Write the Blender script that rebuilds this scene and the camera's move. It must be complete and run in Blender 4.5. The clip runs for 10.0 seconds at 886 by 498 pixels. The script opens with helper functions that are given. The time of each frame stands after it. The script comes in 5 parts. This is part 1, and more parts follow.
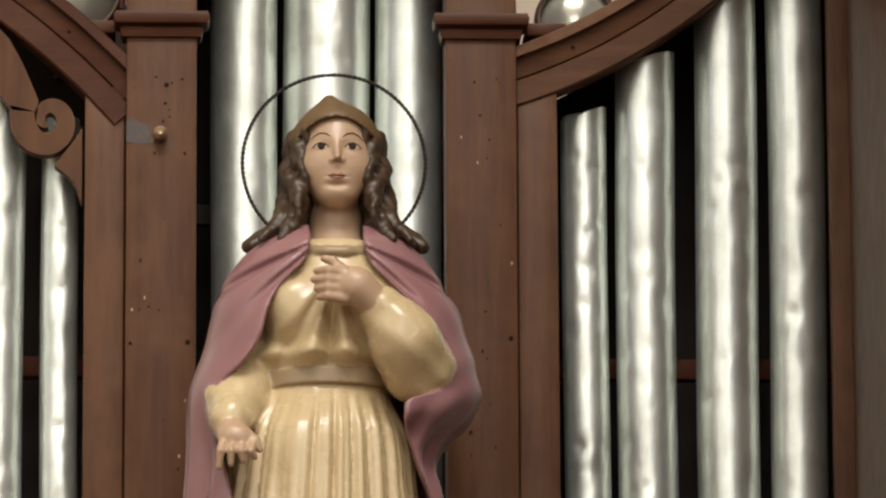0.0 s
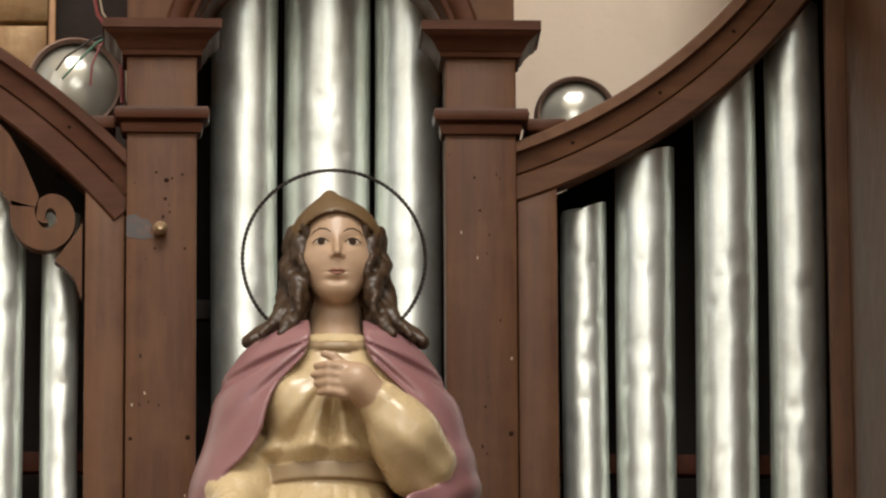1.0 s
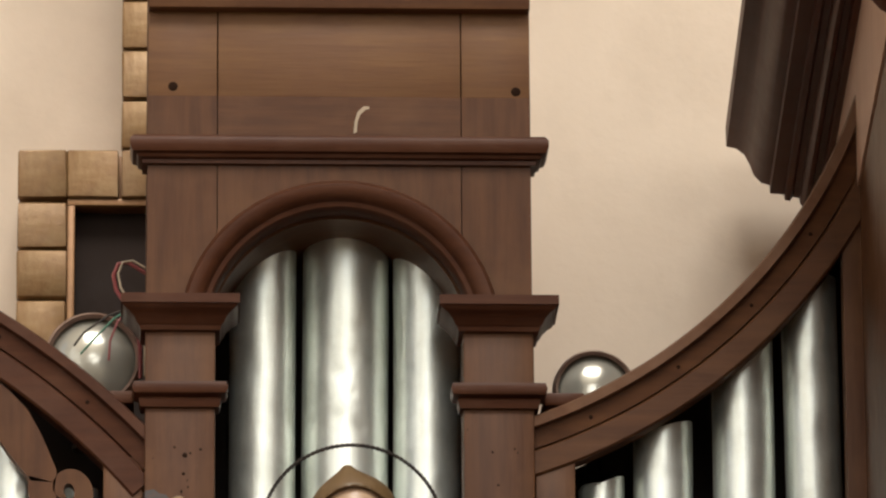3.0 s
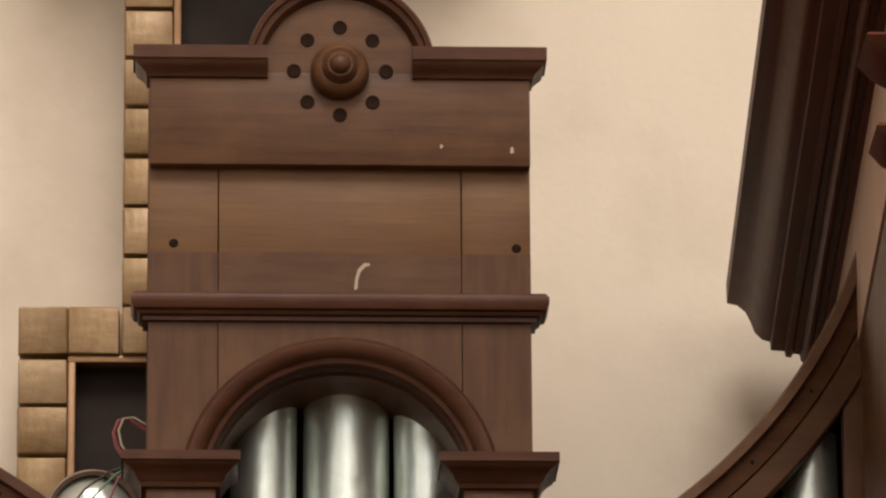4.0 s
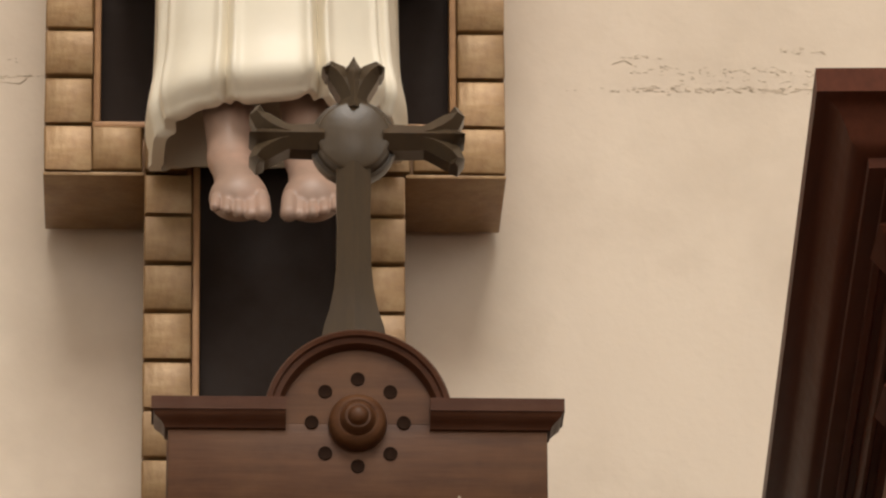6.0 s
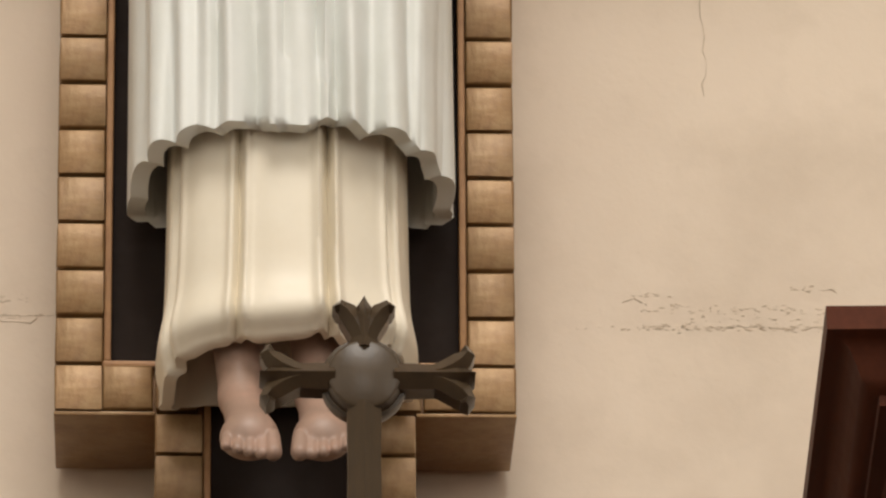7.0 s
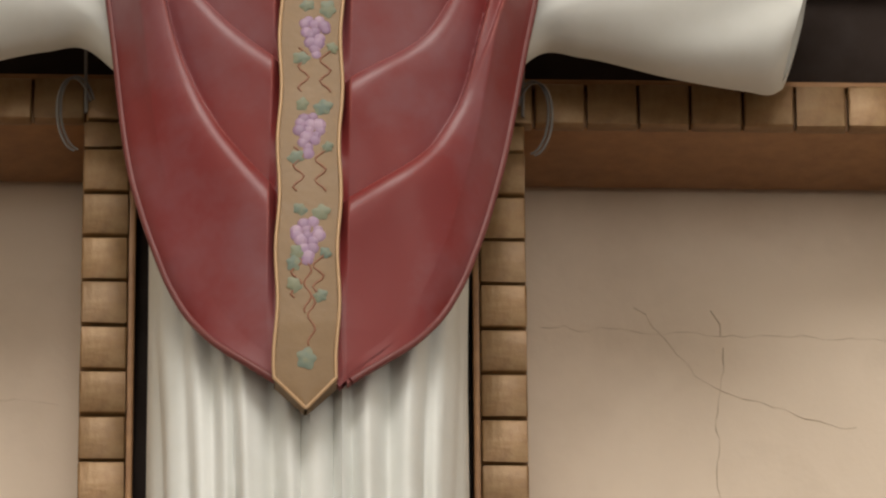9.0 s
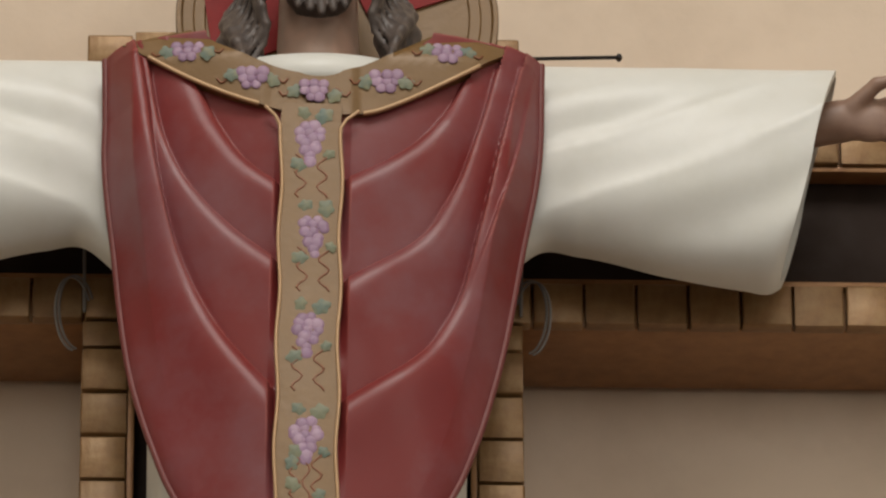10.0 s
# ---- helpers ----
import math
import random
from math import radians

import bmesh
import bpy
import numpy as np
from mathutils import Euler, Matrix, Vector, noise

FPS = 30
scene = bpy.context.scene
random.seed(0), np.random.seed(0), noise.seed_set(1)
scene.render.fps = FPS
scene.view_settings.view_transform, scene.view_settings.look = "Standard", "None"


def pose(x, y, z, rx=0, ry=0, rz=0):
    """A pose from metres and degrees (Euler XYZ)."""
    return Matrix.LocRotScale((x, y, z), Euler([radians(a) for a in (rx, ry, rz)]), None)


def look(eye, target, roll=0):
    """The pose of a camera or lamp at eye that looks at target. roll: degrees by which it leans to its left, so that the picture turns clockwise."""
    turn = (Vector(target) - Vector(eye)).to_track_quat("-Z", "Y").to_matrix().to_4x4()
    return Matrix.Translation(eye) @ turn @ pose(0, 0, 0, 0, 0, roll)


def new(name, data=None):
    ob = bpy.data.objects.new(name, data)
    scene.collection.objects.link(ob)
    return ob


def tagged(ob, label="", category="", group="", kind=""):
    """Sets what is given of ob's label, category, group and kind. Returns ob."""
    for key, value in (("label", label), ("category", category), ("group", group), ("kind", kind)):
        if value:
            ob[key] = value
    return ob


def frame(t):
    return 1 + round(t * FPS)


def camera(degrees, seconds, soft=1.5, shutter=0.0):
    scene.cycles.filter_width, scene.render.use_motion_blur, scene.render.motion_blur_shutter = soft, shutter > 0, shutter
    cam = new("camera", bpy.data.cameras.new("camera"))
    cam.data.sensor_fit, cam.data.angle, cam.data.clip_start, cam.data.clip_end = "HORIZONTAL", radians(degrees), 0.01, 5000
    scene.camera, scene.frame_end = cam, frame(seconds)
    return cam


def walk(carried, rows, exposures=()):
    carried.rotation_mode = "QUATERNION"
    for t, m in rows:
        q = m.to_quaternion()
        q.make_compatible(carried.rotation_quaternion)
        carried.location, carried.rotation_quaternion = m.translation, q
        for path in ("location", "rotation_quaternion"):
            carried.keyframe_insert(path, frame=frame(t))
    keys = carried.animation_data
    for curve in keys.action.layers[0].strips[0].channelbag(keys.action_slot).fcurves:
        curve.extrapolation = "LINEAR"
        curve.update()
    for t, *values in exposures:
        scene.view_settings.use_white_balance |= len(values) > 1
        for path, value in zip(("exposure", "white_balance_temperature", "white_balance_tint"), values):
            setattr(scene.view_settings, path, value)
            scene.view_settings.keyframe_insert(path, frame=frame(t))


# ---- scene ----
cam = camera(7.178, 10.0, soft=2.3)
# seconds, yaw, pitch and roll of a camera that turns on its stand
EYE = (-0.3, -10.0, 1.5)
TURNS = [
    (0, -2.626, 13.500, -0.295), (0.5, -2.624, 13.842, -0.305), (1, -2.630, 14.272, -0.314), (1.5, -2.612, 14.728, -0.328),
    (2, -2.491, 15.230, -0.348), (2.3, -2.486, 15.577, -0.352), (2.5, -2.488, 15.814, -0.356), (2.7, -2.490, 16.085, -0.359),
    (3.8, -2.492, 17.535, -0.355), (4, -2.494, 17.772, -0.357), (4.2, -2.492, 18.023, -0.360), (4.5, -2.476, 18.421, -0.361),
    (5, -2.494, 19.025, -0.365), (5.2, -2.495, 19.372, -0.361), (6.3, -2.293, 21.157, -0.366), (6.5, -2.268, 21.571, -0.401),
    (7, -2.281, 22.559, -0.418), (7.2, -2.285, 22.889, -0.429), (7.5, -2.288, 23.410, -0.439), (8, -2.111, 24.380, -0.430),
    (8.5, -2.119, 25.391, -0.420), (9, -2.158, 26.366, -0.404), (9.5, -2.177, 27.219, -0.378), (10, -2.186, 27.984, -0.377),
]
EXPOSURE = [(0, 0.06), (2, 0.06), (4.5, -0.12), (6.5, -0.3), (7.5, -0.36), (8.5, -0.42), (9, -0.52), (10, -0.78)]
walk(cam, [(t, pose(*EYE, 90 + pitch, 0, yaw) @ pose(0, 0, 0, 0, 0, roll)) for t, yaw, pitch, roll in TURNS], EXPOSURE)

# ---- light ----
world = bpy.data.worlds.new("world")
scene.world = world
world.use_nodes = True
sky = world.node_tree.nodes.new("ShaderNodeTexSky")
sky.sky_type, sky.sun_disc, sky.sun_elevation, sky.sun_rotation = "NISHITA", False, radians(40), radians(200)
world.node_tree.links.new(sky.outputs[0], world.node_tree.nodes["Background"].inputs[0])
world.node_tree.nodes["Background"].inputs[1].default_value = 0.1


def window_light(name, eye, target, w, h, watts, color):
    """An area lamp that fills a window's opening."""
    data = bpy.data.lights.new(name, "AREA")
    data.shape, data.size, data.size_y, data.energy, data.color = "RECTANGLE", w, h, watts, color
    ob = new(name, data)
    ob.matrix_world = look(eye, target)
    return ob


DAY = (1.0, 0.955, 0.885)
WINDOWS_Y = (-4.0, -8.5, -13.0)
WINDOW_W, WINDOW_Z0, WINDOW_Z1, HALL_X = 1.6, 4.6, 11.0, 6.0
SKY_X, SKY_Y0, SKY_Y1, HALL_Z = 4.0, -16.0, -8.0, 18.5
for wy, watts in zip(WINDOWS_Y, (20, 140, 240)):
    zc = (WINDOW_Z0 + WINDOW_Z1) / 2
    window_light("window_light", (-HALL_X - 0.12, wy, zc), (0, wy, zc), WINDOW_W, WINDOW_Z1 - WINDOW_Z0, watts * 0.65, DAY)
    window_light("window_light", (HALL_X + 0.12, wy, zc), (0, wy, zc), WINDOW_W, WINDOW_Z1 - WINDOW_Z0, watts * 1.45, DAY)
window_light("window_light", (0, -17.12, 9.0), (0, 0, 9.0), 4.0, 4.4, 300, DAY)
# unseen overhead lamp, added for strong light from above
window_light("added_roof_light", (0, (SKY_Y0 + SKY_Y1) / 2, HALL_Z + 0.2), (0, (SKY_Y0 + SKY_Y1) / 2, 0), 2 * SKY_X, SKY_Y1 - SKY_Y0, 3400, DAY)

# ---- materials ----
def material(name, color, rough=0.5, metal=0.0, grain=(), stain=(), bump=0.0, bump_scale=60.0, coat=0.0, random_tone=0.0, pointy=None, spec=0.5, island=()):
    """A procedural material. grain: (dark colour, amount, scale xyz); stain: (colour, amount, scale)."""
    m = bpy.data.materials.new(name)
    m.use_nodes = True
    n, l = m.node_tree.nodes, m.node_tree.links
    b = n["Principled BSDF"]
    b.inputs["Metallic"].default_value, b.inputs["Coat Weight"].default_value = metal, coat
    b.inputs["Coat Roughness"].default_value, b.inputs["Specular IOR Level"].default_value = 0.25, spec
    where = n.new("ShaderNodeTexCoord").outputs["Object"]

    def noise_at(scale, detail=4.0, rough_=0.6):
        mp = n.new("ShaderNodeMapping")
        mp.inputs["Scale"].default_value = scale if isinstance(scale, tuple) else (scale,) * 3
        l.new(where, mp.inputs["Vector"])
        t = n.new("ShaderNodeTexNoise")
        t.inputs["Scale"].default_value, t.inputs["Detail"].default_value, t.inputs["Roughness"].default_value = 1.0, detail, rough_
        l.new(mp.outputs[0], t.inputs["Vector"])
        return t.outputs["Fac"]

    def ramp(v, a, c):
        r = n.new("ShaderNodeMapRange")
        r.inputs["From Min"].default_value, r.inputs["From Max"].default_value = a, c
        l.new(v, r.inputs["Value"])
        return r.outputs[0]

    def mixed(fac, amount, a, c, mode="MIX"):
        x = n.new("ShaderNodeMix")
        x.data_type, x.blend_type = "RGBA", mode
        k = n.new("ShaderNodeMath")
        k.operation, k.inputs[1].default_value = "MULTIPLY", amount
        l.new(fac, k.inputs[0])
        l.new(k.outputs[0], x.inputs["Factor"])
        for v, s in ((a, x.inputs["A"]), (c, x.inputs["B"])):
            if isinstance(v, tuple):
                s.default_value = (*v, 1)
            else:
                l.new(v, s)
        return x.outputs["Result"]

    out = color
    if grain:
        out = mixed(ramp(noise_at(grain[2], 6.0), 0.35, 0.7), grain[1], out, grain[0])
    if stain:
        out = mixed(ramp(noise_at(stain[2], 5.0), 0.45, 0.68), stain[1], out, stain[0])
    # tints convex edges by colour, a highlight along fold crests
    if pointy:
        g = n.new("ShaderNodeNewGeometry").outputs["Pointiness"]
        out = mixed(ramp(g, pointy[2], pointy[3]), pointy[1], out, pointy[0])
    if island:
        out = mixed(n.new("ShaderNodeNewGeometry").outputs["Random Per Island"], island[1], out, island[0])
    if random_tone:
        o = n.new("ShaderNodeObjectInfo").outputs["Random"]
        out = mixed(o, random_tone, out, tuple(c * 0.45 for c in color))
    if isinstance(out, tuple):
        b.inputs["Base Color"].default_value = (*out, 1)
    else:
        l.new(out, b.inputs["Base Color"])
    rr = n.new("ShaderNodeMapRange")
    rr.inputs["To Min"].default_value, rr.inputs["To Max"].default_value = rough * 0.8, min(1.0, rough * 1.2)
    l.new(noise_at(25.0), rr.inputs["Value"])
    l.new(rr.outputs[0], b.inputs["Roughness"])
    if bump:
        bp = n.new("ShaderNodeBump")
        bp.inputs["Strength"].default_value, bp.inputs["Distance"].default_value = bump, 0.004
        l.new(noise_at(bump_scale, 5.0), bp.inputs["Height"])
        l.new(bp.outputs[0], b.inputs["Normal"])
    return m


WOOD = material("varnished brown wood", (0.1, 0.041, 0.0165), 0.45, spec=0.2, grain=((0.052, 0.019, 0.008), 0.8, (55, 55, 5)), stain=((0.135, 0.063, 0.027), 0.5, 7.0), bump=0.12, bump_scale=(200, 200, 12))
WOOD_H = material("brown wood with level grain", (0.1, 0.041, 0.0165), 0.45, spec=0.2, grain=((0.052, 0.019, 0.008), 0.8, (5, 55, 55)), stain=((0.135, 0.063, 0.027), 0.5, 7.0), bump=0.12, bump_scale=(12, 200, 200))
MOULD = material("dark red brown moulding wood", (0.078, 0.029, 0.0145), 0.4, spec=0.12, grain=((0.042, 0.015, 0.008), 0.7, (5, 55, 55)), stain=((0.105, 0.05, 0.03), 0.4, 11.0), bump=0.12, bump_scale=(12, 200, 200))
WOOD_PALE = material("paler brown wood board", (0.17, 0.085, 0.036), 0.45, spec=0.22, grain=((0.11, 0.05, 0.025), 0.8, (5, 60, 60)), stain=((0.13, 0.06, 0.03), 0.6, 9.0), bump=0.12, bump_scale=(12, 200, 200))
WOOD_DARK = material("dark stained moulding wood", (0.1, 0.033, 0.019), 0.4, spec=0.05, grain=((0.055, 0.02, 0.013), 0.5, (60, 3, 60)), bump=0.08, bump_scale=(200, 12, 200))
WOOD_OLIVE = material("olive bronzed wood", (0.07, 0.047, 0.027), 0.3, spec=0.3, grain=((0.05, 0.036, 0.023), 0.7, (60, 60, 10)), bump=0.1, bump_scale=90.0)
HOLE = material("old nail hole", (0.02, 0.01, 0.006), 0.9, spec=0.05)
CHIP = material("bare chipped plaster white", (0.4, 0.32, 0.23), 0.8)
GREY_PATCH = material("worn grey patch", (0.05, 0.043, 0.043), 0.5, stain=((0.11, 0.05, 0.03), 0.8, 60.0))
# near-black colour stands in for the shade inside the case
BLACK = material("near-black interior shade", (0.03, 0.022, 0.019), 0.9)
TIN = material("polished tin pipe metal", (0.88, 0.93, 0.88), 0.42, 0.88, grain=((0.68, 0.73, 0.7), 0.5, (30, 30, 5)), stain=((0.56, 0.59, 0.54), 0.6, 11.0), bump=0.3, bump_scale=16.0)
PLASTER = material("cream painted plaster", (0.72, 0.605, 0.485), 0.8, grain=((0.65, 0.54, 0.43), 0.6, (3, 3, 1.6)), stain=((0.54, 0.44, 0.34), 0.6, 2.6), bump=0.25, bump_scale=30.0)
CRACK = material("dark hairline crack", (0.48, 0.39, 0.29), 0.9, stain=((0.68, 0.58, 0.46), 1.0, 30.0))
GOLD = material("worn gilded block", (0.29, 0.165, 0.068), 0.42, 0.25, grain=((0.19, 0.1, 0.04), 0.7, 45.0), stain=((0.42, 0.29, 0.14), 0.5, 16.0), bump=0.3, bump_scale=70.0, random_tone=0.35)
GOLD_LIP = material("gilded lip", (0.36, 0.19, 0.08), 0.4, 0.2, grain=((0.2, 0.09, 0.04), 0.6, 30.0), bump=0.1)
CHAR = material("charcoal brown panel", (0.03, 0.02, 0.016), 0.7, spec=0.12, stain=((0.05, 0.04, 0.036), 0.6, 6.0), bump=0.1)
CREAM = material("glossy cream paint", (0.56, 0.435, 0.25), 0.27, stain=((0.5, 0.37, 0.19), 0.35, 12.0), coat=0.3)
MAUVE = material("dusty rose paint", (0.28, 0.145, 0.152), 0.33, stain=((0.27, 0.12, 0.12), 0.6, 14.0), coat=0.1)
SKIN = material("painted flesh", (0.45, 0.305, 0.2), 0.36, stain=((0.39, 0.255, 0.155), 0.4, 20.0))
HAIR = material("dark brown painted hair", (0.055, 0.031, 0.015), 0.42, grain=((0.035, 0.02, 0.011), 0.8, 80.0), bump=0.2, bump_scale=90.0)
OCHRE = material("dull gold paint", (0.135, 0.083, 0.036), 0.42, stain=((0.15, 0.09, 0.04), 0.5, 30.0))
EYE_WHITE = material("eye white", (0.5, 0.41, 0.31), 0.5, spec=0.2)
EYE_DARK = material("painted dark eye", (0.03, 0.016, 0.009), 0.6, spec=0.1)
LIP = material("painted lips", (0.31, 0.14, 0.1), 0.5, spec=0.2)
TRIM = material("beige sash paint", (0.33, 0.24, 0.14), 0.4)
WIRE = material("dark twisted wire", (0.03, 0.022, 0.018), 0.5, 0.4)
WHITE = material("white painted cloth", (0.71, 0.725, 0.695), 0.42, stain=((0.62, 0.63, 0.58), 0.5, 8.0), coat=0.05)
IVORY = material("ivory painted cloth", (0.78, 0.71, 0.58), 0.45, stain=((0.7, 0.62, 0.48), 0.4, 8.0))
# mauve patches and pink crests put sheen and caught light into the colour
WINE = material("wine red painted cloth with crest highlights", (0.2, 0.031, 0.031), 0.34, spec=0.3, stain=((0.22, 0.085, 0.095), 0.9, 4.0), pointy=((0.4, 0.13, 0.11), 0.5, 0.512, 0.56))
WINE_EDGE = material("dark red lining", (0.16, 0.035, 0.032), 0.5)
STOLE = material("antique gold band", (0.175, 0.098, 0.032), 0.42, 0.1, stain=((0.2, 0.115, 0.04), 0.6, 25.0), bump=0.15)
STOLE_EDGE = material("bright gold piping", (0.48, 0.31, 0.17), 0.35, 0.2)
GRAPE = material("lilac grape paint", (0.4, 0.27, 0.37), 0.45, stain=((0.27, 0.15, 0.3), 0.7, 90.0), island=((0.2, 0.11, 0.2), 0.75))
LEAF = material("faded green leaf paint", (0.1, 0.15, 0.125), 0.5, stain=((0.24, 0.22, 0.11), 0.75, 70.0), island=((0.2, 0.2, 0.11), 0.7))
VINE = material("red brown vine paint", (0.24, 0.085, 0.04), 0.5)
FLESH = material("pale pink flesh paint", (0.33, 0.22, 0.168), 0.45, stain=((0.45, 0.27, 0.2), 0.5, 22.0))
FLESH_DARK = material("dusky flesh paint", (0.3, 0.19, 0.14), 0.45, stain=((0.22, 0.13, 0.1), 0.6, 25.0))
GREY_HAIR = material("grey brown painted hair", (0.1, 0.078, 0.068), 0.45, grain=((0.04, 0.032, 0.03), 0.8, 70.0), bump=0.25, bump_scale=80.0)
RED = material("red enamel", (0.26, 0.012, 0.012), 0.5, spec=0.2, stain=((0.2, 0.01, 0.01), 0.6, 20.0))
CABLE = material("grey cable", (0.2, 0.19, 0.18), 0.5)
LAMP_GLASS = material("silvered lamp bowl", (0.44, 0.43, 0.37), 0.2, 0.5, bump=0.03)
LAMP_RIM = material("dull rose brown lamp rim", (0.26, 0.17, 0.135), 0.35, 0.4, stain=((0.15, 0.09, 0.07), 0.6, 30.0))
RED_WIRE = material("red wire", (0.2, 0.035, 0.035), 0.45)
GREEN_WIRE = material("green wire", (0.05, 0.16, 0.1), 0.45)
STONE_FLOOR = material("stone floor", (0.28, 0.25, 0.21), 0.6, stain=((0.2, 0.17, 0.14), 0.5, 3.0))
IRON = material("black iron", (0.03, 0.027, 0.025), 0.5, 0.6)
CERAMIC = material("old brass knob", (0.35, 0.24, 0.14), 0.35, 0.3)
# colours of the unseen walls and floor, darkened to hold down bounced light
DIM_WALL = material("unseen wall grey that limits bounce", (0.42, 0.385, 0.33), 0.8, stain=((0.34, 0.3, 0.25), 0.5, 1.5), bump=0.3)
DARK_FLOOR = material("unseen floor brown that limits bounce", (0.1, 0.065, 0.04), 0.5, stain=((0.06, 0.04, 0.025), 0.5, 3.0))
DUSTY = material("dusty faded wood edge", (0.16, 0.085, 0.05), 0.6, spec=0.1, grain=((0.1, 0.045, 0.025), 0.7, 30.0), stain=((0.2, 0.12, 0.08), 0.5, 12.0))

# ---- building helpers ----
def thing(name, label, category, at=(0, 0, 0), group="", kind=""):
    ob = new(name)
    ob.empty_display_size = 0.05
    ob.location = at
    return tagged(ob, label, category, group, kind)


def mesh_from(bm, name, mats):
    me = bpy.data.meshes.new(name)
    bmesh.ops.recalc_face_normals(bm, faces=bm.faces)
    bm.to_mesh(me)
    bm.free()
    for m in mats if isinstance(mats, (list, tuple)) else [mats]:
        me.materials.append(m)
    return me


def smooth(me, degrees=40):
    me.shade_smooth()
    me.set_sharp_from_angle(angle=radians(degrees))
    return me


def part(name, bm, mat, parent=None, label="", soft=40):
    """One mesh object in world coordinates, under a thing or a part."""
    ob = new(name, smooth(mesh_from(bm, name, mat), soft))
    if parent:
        ob.parent = parent
        if parent.data is None:
            ob.matrix_parent_inverse = Matrix.Translation(parent.location).inverted()
    return tagged(ob, label)


def box(x0, x1, y0, y1, z0, z1, bevel=0.003, bm=None):
    b = bmesh.new()
    bmesh.ops.create_cube(b, size=1)
    bmesh.ops.transform(b, verts=b.verts, matrix=Matrix.Translation(((x0 + x1) / 2, (y0 + y1) / 2, (z0 + z1) / 2)) @ Matrix.Diagonal((x1 - x0, y1 - y0, z1 - z0, 1)))
    if bevel:
        bmesh.ops.bevel(b, geom=b.edges[:], offset=bevel, segments=2, affect="EDGES", profile=0.5)
    if bm is None:
        return b
    me = bpy.data.meshes.new("t")
    b.to_mesh(me)
    b.free()
    bm.from_mesh(me)
    bpy.data.meshes.remove(me)
    return bm


def sweep(section, stations, bm=None, closed_ends=True, closed=True):
    """Joins copies of a section: stations is a list of functions' results, lists of points, one per station."""
    bm = bm or bmesh.new()
    rows = [[bm.verts.new(p) for p in pts] for pts in stations]
    n = len(rows[0])
    for a, b in zip(rows, rows[1:]):
        for i in range(n if closed else n - 1):
            j = (i + 1) % n
            bm.faces.new((a[i], a[j], b[j], b[i]))
    if closed_ends and closed:
        bm.faces.new(rows[0])
        bm.faces.new(rows[-1])
    return bm


def cornice(profile, x0, x1, y, back, bm=None):
    """A moulding with mitred returns round three sides of a block. profile: (outwards, z) from bottom to top."""
    inner = [(-0.012, profile[-1][1]), (-0.012, profile[0][1])]
    prof = list(profile) + inner
    st = [[(x0 - o, back, z) for o, z in prof], [(x0 - o, y - o, z) for o, z in prof], [(x1 + o, y - o, z) for o, z in prof], [(x1 + o, back, z) for o, z in prof]]
    return sweep(None, st, bm)


def arc_sweep(profile, cx, cz, a0, a1, steps=48, bm=None, flip=1):
    """A moulding bent round an arc in the plane of the front. profile: (radius, y)."""
    st = []
    for k in range(steps + 1):
        a = radians(a0 + (a1 - a0) * k / steps)
        st.append([(cx + flip * r * math.cos(a), y, cz + r * math.sin(a)) for r, y in profile])
    return sweep(None, st, bm)


def lathe(profile, at, axis="y", seg=32, bm=None):
    """A turned form: profile of (radius, along)."""
    st = []
    for k in range(seg):
        a = 2 * math.pi * k / seg
        c, s = math.cos(a), math.sin(a)
        if axis == "y":
            st.append([(at[0] + r * c, at[1] + d, at[2] + r * s) for r, d in profile])
        else:
            st.append([(at[0] + r * c, at[1] + r * s, at[2] + d) for r, d in profile])
    st.append(st[0])
    bm = bm or bmesh.new()
    sweep(None, st, bm, False, False)
    bmesh.ops.remove_doubles(bm, verts=bm.verts, dist=1e-5)
    return bm


def tube(points, r, seg=8, bm=None, twist=None):
    """A round rod along points; r may be a list."""
    pts = [Vector(p) for p in points]
    st = []
    for i, p in enumerate(pts):
        d = (pts[min(i + 1, len(pts) - 1)] - pts[max(i - 1, 0)]).normalized()
        side = d.cross(Vector((0, 1, 0.01)))
        side = side.normalized() if side.length > 1e-4 else Vector((1, 0, 0))
        up = side.cross(d).normalized()
        rr = r[i] if isinstance(r, (list, tuple)) else r
        st.append([p + (side * math.cos(2 * math.pi * k / seg) + up * math.sin(2 * math.pi * k / seg)) * rr for k in range(seg)])
    return sweep(None, st, bm)


def prism(outline, y0, y1, bevel=0.0, bm=None):
    """A flat cut board: an outline of (x, z) between two depths."""
    b = bm or bmesh.new()
    front = b.faces.new([b.verts.new((x, y0, z)) for x, z in outline])
    new_ = bmesh.ops.extrude_face_region(b, geom=[front])["geom"]
    bmesh.ops.translate(b, verts=[v for v in new_ if isinstance(v, bmesh.types.BMVert)], vec=(0, y1 - y0, 0))
    if bevel:
        bmesh.ops.recalc_face_normals(b, faces=b.faces)
        bmesh.ops.bevel(b, geom=[e for e in b.edges if e.calc_face_angle(0) > 0.5 and abs(e.verts[0].co.y - e.verts[1].co.y) < 1e-5 and abs(e.verts[0].co.y - y0) < 1e-5], offset=bevel, segments=2, affect="EDGES")
    return b


